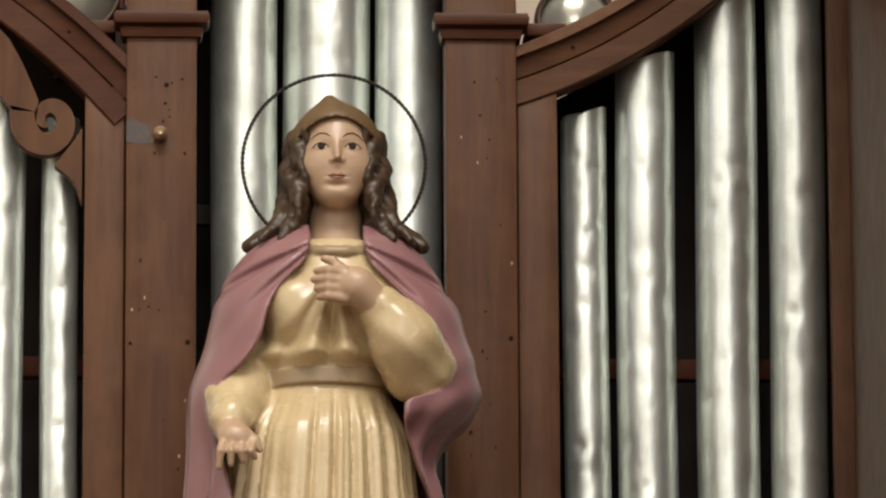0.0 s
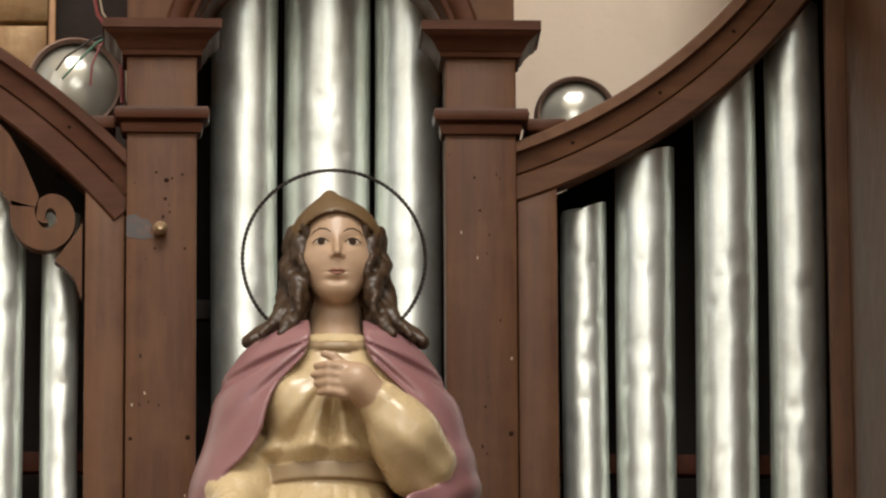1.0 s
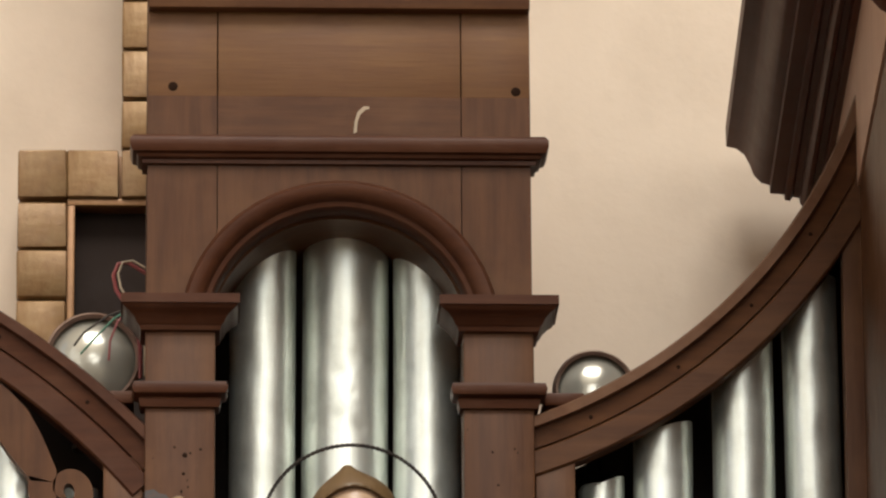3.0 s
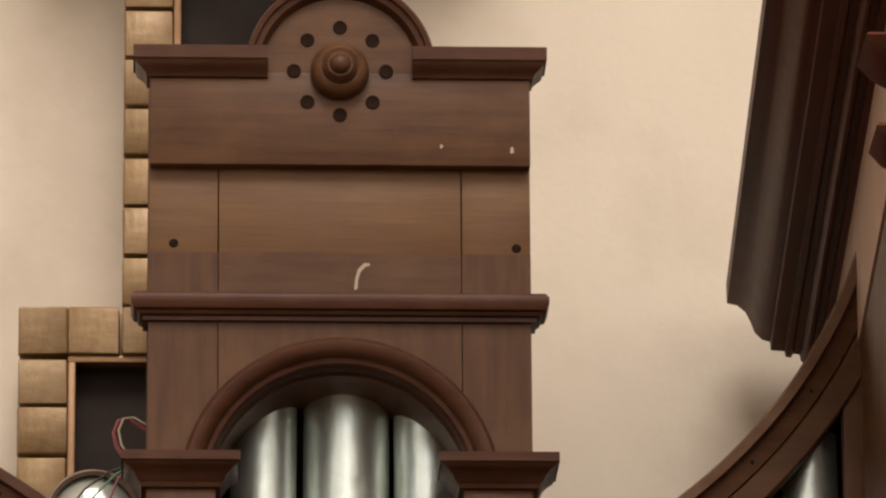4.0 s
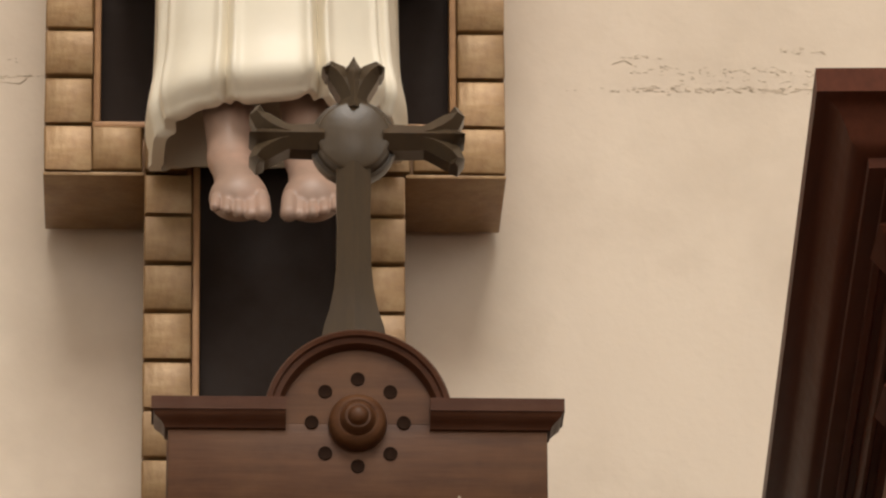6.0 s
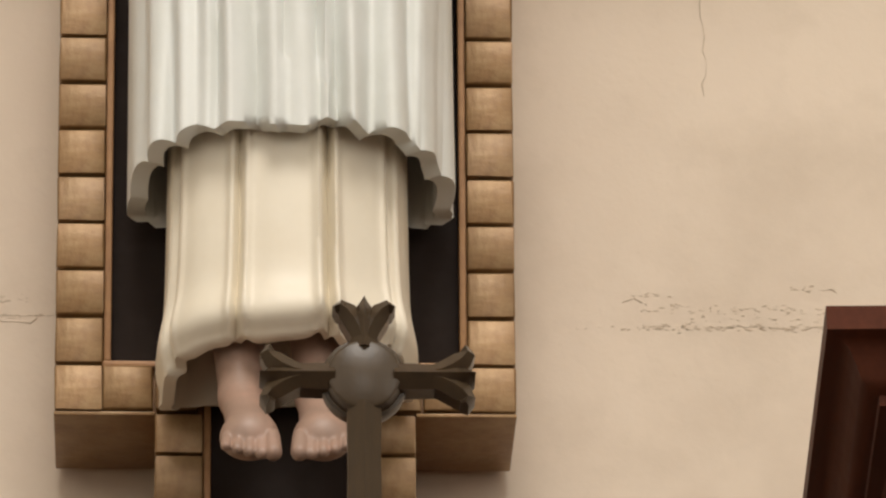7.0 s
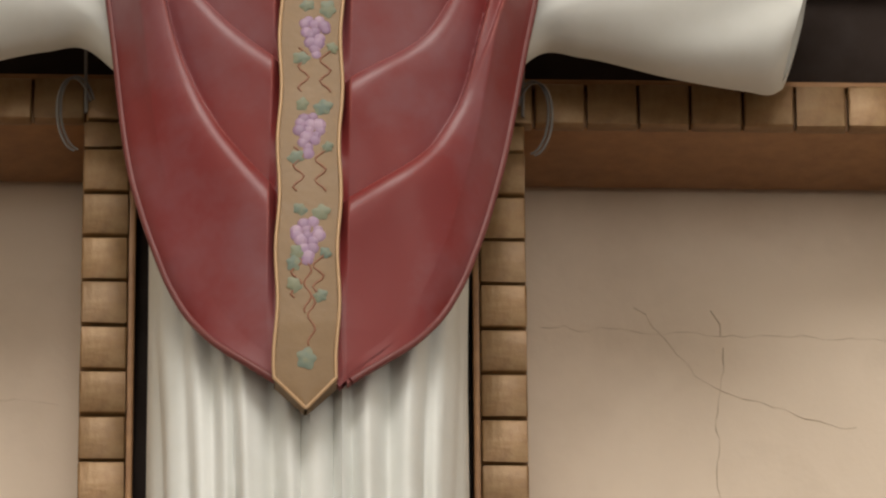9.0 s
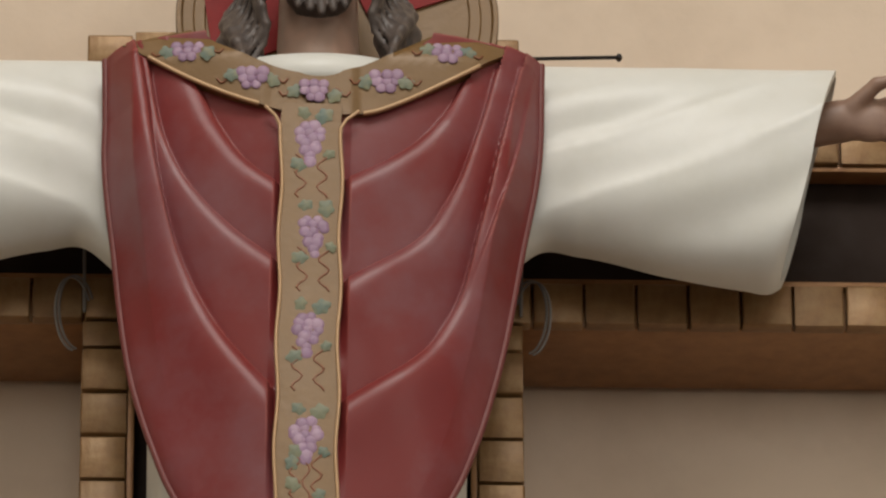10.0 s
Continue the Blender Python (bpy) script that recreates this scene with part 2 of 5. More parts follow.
def curve_at(pairs, v):
    """Smooth interpolation through (v, value) pairs in rising order."""
    a = np.array(pairs, float)
    x, y = a[:, 0], a[:, 1]
    m = np.gradient(y, x)
    v = np.clip(np.asarray(v, float), x[0], x[-1])
    i = np.clip(np.searchsorted(x, v) - 1, 0, len(x) - 2)
    h = x[i + 1] - x[i]
    t = (v - x[i]) / h
    return (2 * t**3 - 3 * t**2 + 1) * y[i] + (t**3 - 2 * t**2 + t) * h * m[i] + (3 * t**2 - 2 * t**3) * y[i + 1] + (t**3 - t**2) * h * m[i + 1]


def grid_mesh(P, wrap=False, mat=0):
    """Vertices and faces of a grid of points P[rows, columns, 3]."""
    r, c = P.shape[:2]
    idx = np.arange(r * c).reshape(r, c)
    if wrap:
        idx = np.concatenate([idx, idx[:, :1]], 1)
    f = np.stack([idx[:-1, :-1], idx[:-1, 1:], idx[1:, 1:], idx[1:, :-1]], -1).reshape(-1, 4)
    return P.reshape(-1, 3), f, np.full(len(f), mat)


def surface_nets(field, lo, hi, h):
    """A mesh of the zero surface of field(X, Y, Z), negative inside."""
    ax = [np.arange(a, b + h, h) for a, b in zip(lo, hi)]
    X, Y, Z = np.meshgrid(*ax, indexing="ij")
    D = field(X, Y, Z)
    n = np.array(D.shape)
    acc, cnt = np.zeros((*(n - 1), 3)), np.zeros(n - 1)
    corners = [(i, j, k) for i in (0, 1) for j in (0, 1) for k in (0, 1)]

    def cut(c):
        return D[c[0]:n[0] - 1 + c[0], c[1]:n[1] - 1 + c[1], c[2]:n[2] - 1 + c[2]]

    for a in corners:
        for d in range(3):
            if a[d]:
                continue
            b = tuple(v + (q == d) for q, v in enumerate(a))
            A, B = cut(a), cut(b)
            cross = (A < 0) != (B < 0)
            t = np.where(cross, A / np.where(cross, A - B, 1), 0)
            for q in range(3):
                acc[..., q] += np.where(cross, a[q] + (t if q == d else 0), 0)
            cnt += cross
    live = cnt > 0
    ids = np.full(n - 1, -1)
    ids[live] = np.arange(live.sum())
    ijk = np.stack(np.nonzero(live), 1)
    V = np.array(lo) + h * (ijk + acc[live] / cnt[live][:, None])
    faces = []
    for d in range(3):
        e, f = [q for q in range(3) if q != d]
        sl = [slice(1, -1)] * 3
        sl[d] = slice(0, -1)
        sl2 = [slice(1, -1)] * 3
        sl2[d] = slice(1, None)
        cr = np.stack(np.nonzero((D[tuple(sl)] < 0) != (D[tuple(sl2)] < 0)), 1)
        cr[:, e] += 1
        cr[:, f] += 1
        q = []
        for de, df in ((1, 1), (0, 1), (0, 0), (1, 0)):
            c = cr.copy()
            c[:, e] -= de
            c[:, f] -= df
            q.append(ids[c[:, 0], c[:, 1], c[:, 2]])
        faces.append(np.stack(q, 1))
    F = np.concatenate(faces)
    return V, F[(F >= 0).all(1)]


def joined(pieces, name, mats, flat=40):
    """One mesh out of (vertices, faces, material numbers) pieces."""
    bm = bmesh.new()
    for V, F, M in pieces:
        vs = [bm.verts.new(p) for p in V.tolist()]
        for f, m in zip(F.tolist(), M.tolist()):
            try:
                q = bm.faces.new([vs[i] for i in f])
                q.material_index = m
            except ValueError:
                pass
    return new(name, smooth(mesh_from(bm, name, mats), flat))


def from_bm(bm, mat):
    bm.verts.index_update()
    V = np.array([v.co[:] for v in bm.verts])
    tri = bmesh.ops.triangulate(bm, faces=bm.faces[:])["faces"]
    F = np.array([[v.index for v in f.verts] for f in tri])
    bm.free()
    return V, F, np.full(len(F), mat)


def smin(a, b, k):
    h = np.clip(0.5 + 0.5 * (b - a) / k, 0, 1)
    return b + (a - b) * h - k * h * (1 - h)


def ball(X, Y, Z, c, r):
    r = np.array(r if isinstance(r, tuple) else (r,) * 3)
    q = np.sqrt(((X - c[0]) / r[0]) ** 2 + ((Y - c[1]) / r[1]) ** 2 + ((Z - c[2]) / r[2]) ** 2)
    return (q - 1) * r.min()


def rod(X, Y, Z, a, b, ra, rb=None):
    rb = ra if rb is None else rb
    a, b = np.array(a), np.array(b)
    d = b - a
    t = np.clip(((X - a[0]) * d[0] + (Y - a[1]) * d[1] + (Z - a[2]) * d[2]) / (d @ d), 0, 1)
    return np.sqrt((X - a[0] - t * d[0]) ** 2 + (Y - a[1] - t * d[1]) ** 2 + (Z - a[2] - t * d[2]) ** 2) - (ra + (rb - ra) * t)

# ---- the hall ----
WALL_Y = 1.02


def structure(name, bm, mat, label, category):
    return tagged(part(name, bm, mat), label, category, kind="structure")


# floor, side and end walls are unseen; their dark tones limit the fill
structure("floor", box(-6.4, 6.4, -17.4, 1.4, -0.3, 0.0, 0), DARK_FLOOR, "unseen dark floor of the nave, toned to limit bounce", "floor")
structure("wall_north", box(-6.4, 6.4, WALL_Y, 1.4, 0.0, HALL_Z, 0), PLASTER, "cream plaster wall with cracks behind the organ", "wall")
# unseen ceiling, its opening invented for the added overhead lamp
bm = bmesh.new()
box(-6.4, 6.4, SKY_Y1, 1.4, HALL_Z, HALL_Z + 0.3, 0, bm)
box(-6.4, 6.4, -17.4, SKY_Y0, HALL_Z, HALL_Z + 0.3, 0, bm)
box(-6.4, -SKY_X, SKY_Y0, SKY_Y1, HALL_Z, HALL_Z + 0.3, 0, bm)
box(SKY_X, 6.4, SKY_Y0, SKY_Y1, HALL_Z, HALL_Z + 0.3, 0, bm)
structure("ceiling", bm, PLASTER, "unseen cream plaster ceiling with an added roof light", "ceiling")
for side, nm in ((-1, "wall_west"), (1, "wall_east")):
    bm = bmesh.new()
    x0, x1 = sorted((side * HALL_X, side * (HALL_X + 0.4)))
    box(x0, x1, -17.4, WALL_Y, 0, WINDOW_Z0, 0, bm)
    box(x0, x1, -17.4, WALL_Y, WINDOW_Z1, HALL_Z, 0, bm)
    edges = [-17.4]
    for wy in sorted(WINDOWS_Y):
        edges += [wy - WINDOW_W / 2, wy + WINDOW_W / 2]
    edges.append(WALL_Y)
    for a, b in zip(edges[::2], edges[1::2]):
        box(x0, x1, a, b, WINDOW_Z0, WINDOW_Z1, 0, bm)
    structure(nm, bm, DIM_WALL, "unseen side wall with tall windows, greyed to limit bounce", "wall")
bm = bmesh.new()
box(-6, 6, -17.4, -17.0, 0, 6.8, 0, bm)
box(-6, 6, -17.4, -17.0, 11.2, HALL_Z, 0, bm)
box(-6, -2.0, -17.4, -17.0, 6.8, 11.2, 0, bm)
box(2.0, 6, -17.4, -17.0, 6.8, 11.2, 0, bm)
structure("wall_south", bm, DIM_WALL, "unseen end wall with a wide window, greyed to limit bounce", "wall")
structure("gallery", box(-2.6, 2.6, -1.7, WALL_Y, 2.55, 2.8, 0.02), WOOD_H, "brown wooden gallery deck that carries the organ", "gallery")


# cracks in the plaster, as thin raised lines of filler
def crack(points, r=0.0025, jig=0.006):
    rnd = random.Random(len(points) * 7 + int(points[0][0] * 100))
    pts = []
    for (xa, za), (xb, zb) in zip(points, points[1:]):
        n = max(2, int(math.hypot(xb - xa, zb - za) / 0.02))
        pts += [(xa + (xb - xa) * k / n + rnd.uniform(-jig, jig), WALL_Y - 0.0005, za + (zb - za) * k / n + rnd.uniform(-jig, jig)) for k in range(n)]
    return tube(pts, [r * rnd.uniform(0.2, 1.2) for _ in pts], 5)


for pts, r in (
    ([(0.6, 6.78), (0.585, 6.6), (0.59, 6.35)], 0.003),
    ([(0.585, 6.85), (0.6, 6.78)], 0.003),
    ([(0.45, 6.86), (0.52, 6.77), (0.55, 6.72), (0.6, 6.7), (0.7, 6.66), (0.84, 6.62)], 0.0018),
    ([(0.28, 6.815), (0.45, 6.81), (0.6, 6.805), (0.9, 6.8)], 0.0014),
    ([(-0.75, 5.945), (-0.66, 5.94), (-0.52, 5.945)], 0.003),
    ([(0.44, 5.99), (0.5, 5.985)], 0.003),
    ([(-0.75, 6.66), (-0.6, 6.665), (-0.53, 6.66)], 0.0014),
):
    structure("plaster_crack", crack(pts, r * 0.42), CRACK, "dark hairline crack in the cream plaster wall", "crack")

rnd = random.Random(21)
for x0, x1, z0, sp, count in ((0.47, 0.79, 5.976, 0.004, 60), (0.47, 0.79, 5.941, 0.0028, 150), (0.55, 0.79, 5.958, 0.01, 45), (0.36, 0.5, 5.938, 0.002, 16), (0.455, 0.52, 6.0, 0.002, 14), (0.72, 0.8, 6.014, 0.003, 20), (-0.62, -0.51, 5.954, 0.002, 26), (-0.62, -0.56, 5.982, 0.005, 10)):
    bm = bmesh.new()
    for _ in range(count):
        x, z, n, r = rnd.uniform(x0, x1), rnd.gauss(z0, sp), rnd.uniform(0.002, 0.01), rnd.uniform(0.0003, 0.0009)
        tube([(x + n * k / 4, WALL_Y - 0.0004, z + rnd.uniform(-0.0008, 0.0008)) for k in range(5)], [r * (0.4 + 0.3 * k * (4 - k) / 2) for k in range(5)], 5, bm)
    structure("plaster_joint", bm, CRACK, "scuffed dark joint line in the cream plaster wall", "joint")

# ---- the organ case ----
CX = -0.018
organ = thing("organ_case", "brown varnished wooden organ case with an arched centre", "organ case", (CX, 0.15, 2.8))
BACK = 0.42
for name, x0, x1 in (("post", -0.304, -0.201), ("post", 0.164, 0.268)):
    post = part(name, box(x0, x1, 0.0, 0.09, 2.8, 4.384), WOOD, organ)
# lower and upper capitals
low_cap = [(0.0, 4.219), (0.006, 4.22), (0.008, 4.227), (0.009, 4.232), (0.006, 4.235), (0.016, 4.239), (0.019, 4.247), (0.016, 4.256), (0.0, 4.258)]
up_cap = [(0.0, 4.335), (0.007, 4.337), (0.009, 4.344), (0.012, 4.346), (0.016, 4.354), (0.024, 4.362), (0.031, 4.366), (0.033, 4.37), (0.036, 4.371), (0.036, 4.385), (0.0, 4.386)]
for x0, x1 in ((-0.304, -0.201), (0.164, 0.268)):
    part("lower_capital", cornice(low_cap, x0, x1, 0.0, 0.035), MOULD, organ)
    part("upper_capital", cornice(up_cap, x0, x1, 0.0, 0.075), MOULD, organ)
# side returns of the lower capital towards the wings
for x0, x1 in ((-0.375, -0.32), (0.284, 0.345)):
    part("return_moulding", box(x0, x1, 0.035, 0.3, 4.236, 4.256, 0.004), MOULD, organ)
part("side_panel", box(-0.304, -0.29, 0.095, BACK, 2.8, 5.0, 0.002), WOOD, organ)
part("side_panel", box(0.254, 0.268, 0.095, BACK, 2.8, 5.0, 0.002), WOOD, organ)


# front boards over the arch, cut by it
def arch_board(x0, x1, z1, cx, cz, r):
    st = []
    for k in range(41):
        x = x0 + (x1 - x0) * k / 40
        d = r * r - (x - cx) ** 2
        z = max(4.386, cz + math.sqrt(d)) if d > 0 else 4.386
        st.append([(x, 0.0, z), (x, 0.0, z1), (x, 0.03, z1), (x, 0.03, z)])
    return sweep(None, st)


ARCH_Z, ARCH_R = 4.327, 0.2
part("front_board", arch_board(-0.302, -0.1995, 4.62, CX, ARCH_Z, ARCH_R), WOOD, organ)
part("front_board", arch_board(-0.198, 0.1625, 4.62, CX, ARCH_Z, ARCH_R), WOOD, organ)
part("front_board", arch_board(0.164, 0.266, 4.62, CX, ARCH_Z, ARCH_R), WOOD, organ)
part("arch_moulding", arc_sweep([(0.196, 0.028), (0.196, -0.004), (0.2, -0.01), (0.207, -0.012), (0.21, -0.018), (0.22, -0.026), (0.231, -0.026), (0.237, -0.019), (0.238, -0.006), (0.238, 0.028)], CX, ARCH_Z, 15, 165, 64), MOULD, organ)
part("arch_soffit", arc_sweep([(0.192, 0.03), (0.2, 0.03), (0.2, 0.3), (0.192, 0.3)], CX, ARCH_Z, 0, 180, 48), WOOD_H, organ)
# mid moulding
mid = [(0.0, 4.592), (0.008, 4.593), (0.008, 4.599), (0.014, 4.601), (0.016, 4.606), (0.022, 4.608), (0.026, 4.617), (0.026, 4.626), (0.021, 4.633), (0.0, 4.634)]
part("string_moulding", cornice(mid, -0.302, 0.266, 0.0, 0.05), MOULD, organ)
for x0, x1, mat in ((-0.302, -0.1995, WOOD), (-0.198, 0.1625, WOOD_H), (0.164, 0.266, WOOD)):
    part("front_board", box(x0, x1, 0.0, 0.03, 4.621, 4.7, 0.0), mat, organ)
    part("front_board", box(x0, x1, 0.0015, 0.0315, 4.7, 4.84, 0.0015), WOOD_PALE, organ, "paler brown board, bare of varnish")
part("frieze_board", box(-0.302, 0.266, -0.02, 0.3, 4.832, 4.985, 0.003), WOOD_H, organ)
top = [(0.0, 4.967), (0.005, 4.969), (0.006, 4.973), (0.012, 4.979), (0.02, 4.985), (0.022, 4.992), (0.025, 4.992), (0.025, 5.012), (0.0, 5.014)]
bm = bmesh.new()
inner = [(-0.012, 5.014), (-0.012, 4.967)]
PED_X, PED_Z, PED_R = CX, 4.978, 0.145
for x0, x1, ends in ((-0.302, PED_X - 0.108, "l"), (PED_X + 0.108, 0.266, "r")):
    prof = top + inner
    if ends == "l":
        st = [[(x0 - o, 0.03, z) for o, z in prof], [(x0 - o, -0.02 - o, z) for o, z in prof], [(x1, -0.02 - o, z) for o, z in prof]]
    else:
        st = [[(x0, -0.02 - o, z) for o, z in prof], [(x1 + o, -0.02 - o, z) for o, z in prof], [(x1 + o, 0.03, z) for o, z in prof]]
    part("top_cornice", sweep(None, st), MOULD, organ)
part("tympanum", prism([(PED_X + 0.13 * math.cos(radians(a)), PED_Z + 0.13 * math.sin(radians(a))) for a in range(0, 181, 6)], -0.0205, 0.25), WOOD_H, organ)
part("round_pediment", arc_sweep([(0.117, 0.2), (0.117, -0.024), (0.121, -0.03), (0.123, -0.036), (0.131, -0.038), (0.133, -0.044), (0.139, -0.046), (0.142, -0.042), (0.142, 0.2)], PED_X, PED_Z, 14, 166, 60), MOULD, organ)
boss = part("boss", lathe([(0.0, -0.052), (0.008, -0.051), (0.014, -0.045), (0.016, -0.04), (0.019, -0.04), (0.024, -0.034), (0.027, -0.026), (0.03, -0.027), (0.037, -0.024), (0.042, -0.016), (0.044, -0.006), (0.044, 0.0)], (PED_X - 0.0005, -0.0205, 4.978)), WOOD_H, organ, "turned round boss")
for k in range(8):
    a = radians(90 + 45 * k)
    r = 0.069
    part("drilled_hole", lathe([(0.0, -0.001), (0.008, -0.001), (0.0102, -0.0022), (0.0112, 0.002)], (PED_X + r * math.cos(a), -0.0205, 4.98 + r * math.sin(a)), seg=20), HOLE, organ, "dark drilled hole")
# back and top closed with near-black, the interior's shade put into colour
part("back_panel", box(-0.3, 0.262, BACK, BACK + 0.02, 2.8, 5.0, 0), BLACK, organ, "near-black back for the shade behind the pipes")
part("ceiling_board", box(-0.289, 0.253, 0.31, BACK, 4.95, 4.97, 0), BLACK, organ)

# nail holes, knob and the chipped mark
rnd = random.Random(5)
for x, z, r in ((-0.245, 4.148, 0.004), (-0.26, 4.16, 0.002), (-0.237, 4.151, 0.0018), (-0.222, 4.157, 0.0022), (-0.247, 4.12, 0.0025), (-0.24, 4.1, 0.0016), (-0.241, 4.11, 0.0012), (-0.262, 4.045, 0.0018), (-0.218, 4.045, 0.0022), (-0.296, 3.76, 0.003), (-0.213, 3.762, 0.004), (-0.27, 3.815, 0.0018), (-0.255, 3.81, 0.0016), (0.206, 4.155, 0.002), (0.214, 4.105, 0.002), (0.224, 4.04, 0.0014), (0.257, 3.77, 0.004), (0.22, 3.81, 0.0018), (0.222, 3.74, 0.0015)):
    part("nail_hole", lathe([(0.0, -0.0009), (r * 0.8, -0.0008), (r, 0.0003)], (x, 0.0, z), seg=10), HOLE, organ)
for x, z in ((-0.265, 4.715), (0.245, 4.71)):
    part("nail_hole", lathe([(0.0, -0.001), (0.006, -0.0008), (0.008, 0.0003)], (x, 0.0015, z), seg=10), HOLE, organ)
part("worn_patch", prism([(-0.3035, 4.062), (-0.303, 4.094), (-0.29, 4.096), (-0.282, 4.09), (-0.272, 4.088), (-0.266, 4.08), (-0.27, 4.068), (-0.262, 4.062), (-0.28, 4.058), (-0.292, 4.06)], -0.0006, 0.001), GREY_PATCH, organ, "worn grey patch")
part("knob", lathe([(0.0, -0.022), (0.004, -0.024), (0.009, -0.02), (0.011, -0.013), (0.009, -0.006), (0.006, 0.0)], (-0.254, 0.0, 4.072), seg=20), CERAMIC, organ, "small brass knob")
part("paint_chip", prism([(0.003, 4.643), (0.008, 4.645), (0.009, 4.66), (0.013, 4.672), (0.021, 4.68), (0.027, 4.681), (0.026, 4.685), (0.018, 4.685), (0.009, 4.676), (0.005, 4.662)], -0.001, 0.002), CHIP, organ, "pale chipped patch")
part("paint_chip", prism([(0.131, 4.86), (0.134, 4.859), (0.136, 4.864), (0.132, 4.866)], -0.0208, -0.019), CHIP, organ)
part("paint_chip", prism([(0.236, 4.852), (0.242, 4.853), (0.24, 4.863), (0.236, 4.86)], -0.0208, -0.019), CHIP, organ)


rnd = random.Random(77)
for _ in range(34):
    x0, x1 = rnd.choice(((-0.3, -0.205), (0.168, 0.262)))
    x, z, r = rnd.uniform(x0, x1), rnd.uniform(3.45, 4.2), rnd.uniform(0.0008, 0.002)
    part("paint_speck", prism([(x - r, z), (x, z - r * rnd.uniform(1, 3)), (x + r, z), (x, z + r * rnd.uniform(1, 3))], -0.0006, 0.001), rnd.choice((CHIP, HOLE, HOLE, HOLE)), organ)

# ---- pipes ----
def organ_pipe(x, y, r, z0, z1, seed, label, cut=0.0):
    """An open metal pipe with small dents, its mouth below."""
    rnd_ = random.Random(seed)
    dents = [(rnd_.uniform(3.5, z1), rnd_.uniform(-2.6, -0.5), rnd_.uniform(0.006, 0.02), rnd_.uniform(0.0006, 0.0018)) for _ in range(42)]
    n, rows = 72, 260
    zz = np.linspace(z0, z1, rows)[:, None]
    th = np.linspace(0, 2 * np.pi, n, endpoint=False)[None, :]
    R = np.full((rows, n), r) * (1 + 0.006 * np.sin(3 * th + zz * 1.4 + seed) + 0.003 * np.sin(2 * th - zz * 4.1))
    for dz, da, w, depth in dents:
        R = R - depth * np.exp(-(((zz - dz) / w) ** 2 + (((th - 2 * np.pi) - da) * r / w) ** 2))
    wob = 0.0015 * np.sin(zz * 6 + seed)
    P = np.stack([x + wob + R * np.cos(th), y + R * np.sin(th), zz + cut * (np.cos(th) * 0.5) * (zz > z1 - 1e-6)], -1)
    Q = np.stack([x + wob[::-1] + (R[::-1] - 0.0025) * np.cos(th), y + (R[::-1] - 0.0025) * np.sin(th), zz[::-1] + 0 * th], -1)
    ob = joined([grid_mesh(np.concatenate([P, Q[:12]]), True)], "organ_pipe", [TIN], 60)
    return tagged(ob, label, "organ pipe", "front pipes of the organ")


for k, (a, b, y) in enumerate(((-0.177, -0.078, 0.125), (-0.069, 0.06, 0.135), (0.066, 0.166, 0.125))):
    organ_pipe((a + b) / 2, y + 0.055, (b - a) / 2, 2.8, 4.56, 11 + k, "tall dented tin pipe standing inside the arched bay")
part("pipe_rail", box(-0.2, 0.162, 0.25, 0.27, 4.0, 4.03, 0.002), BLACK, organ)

# ---- wings on both sides, with a rising curved rail ----
AX, AZ = 0.014, 4.963  # centre of the curve, measured from the middle of the case


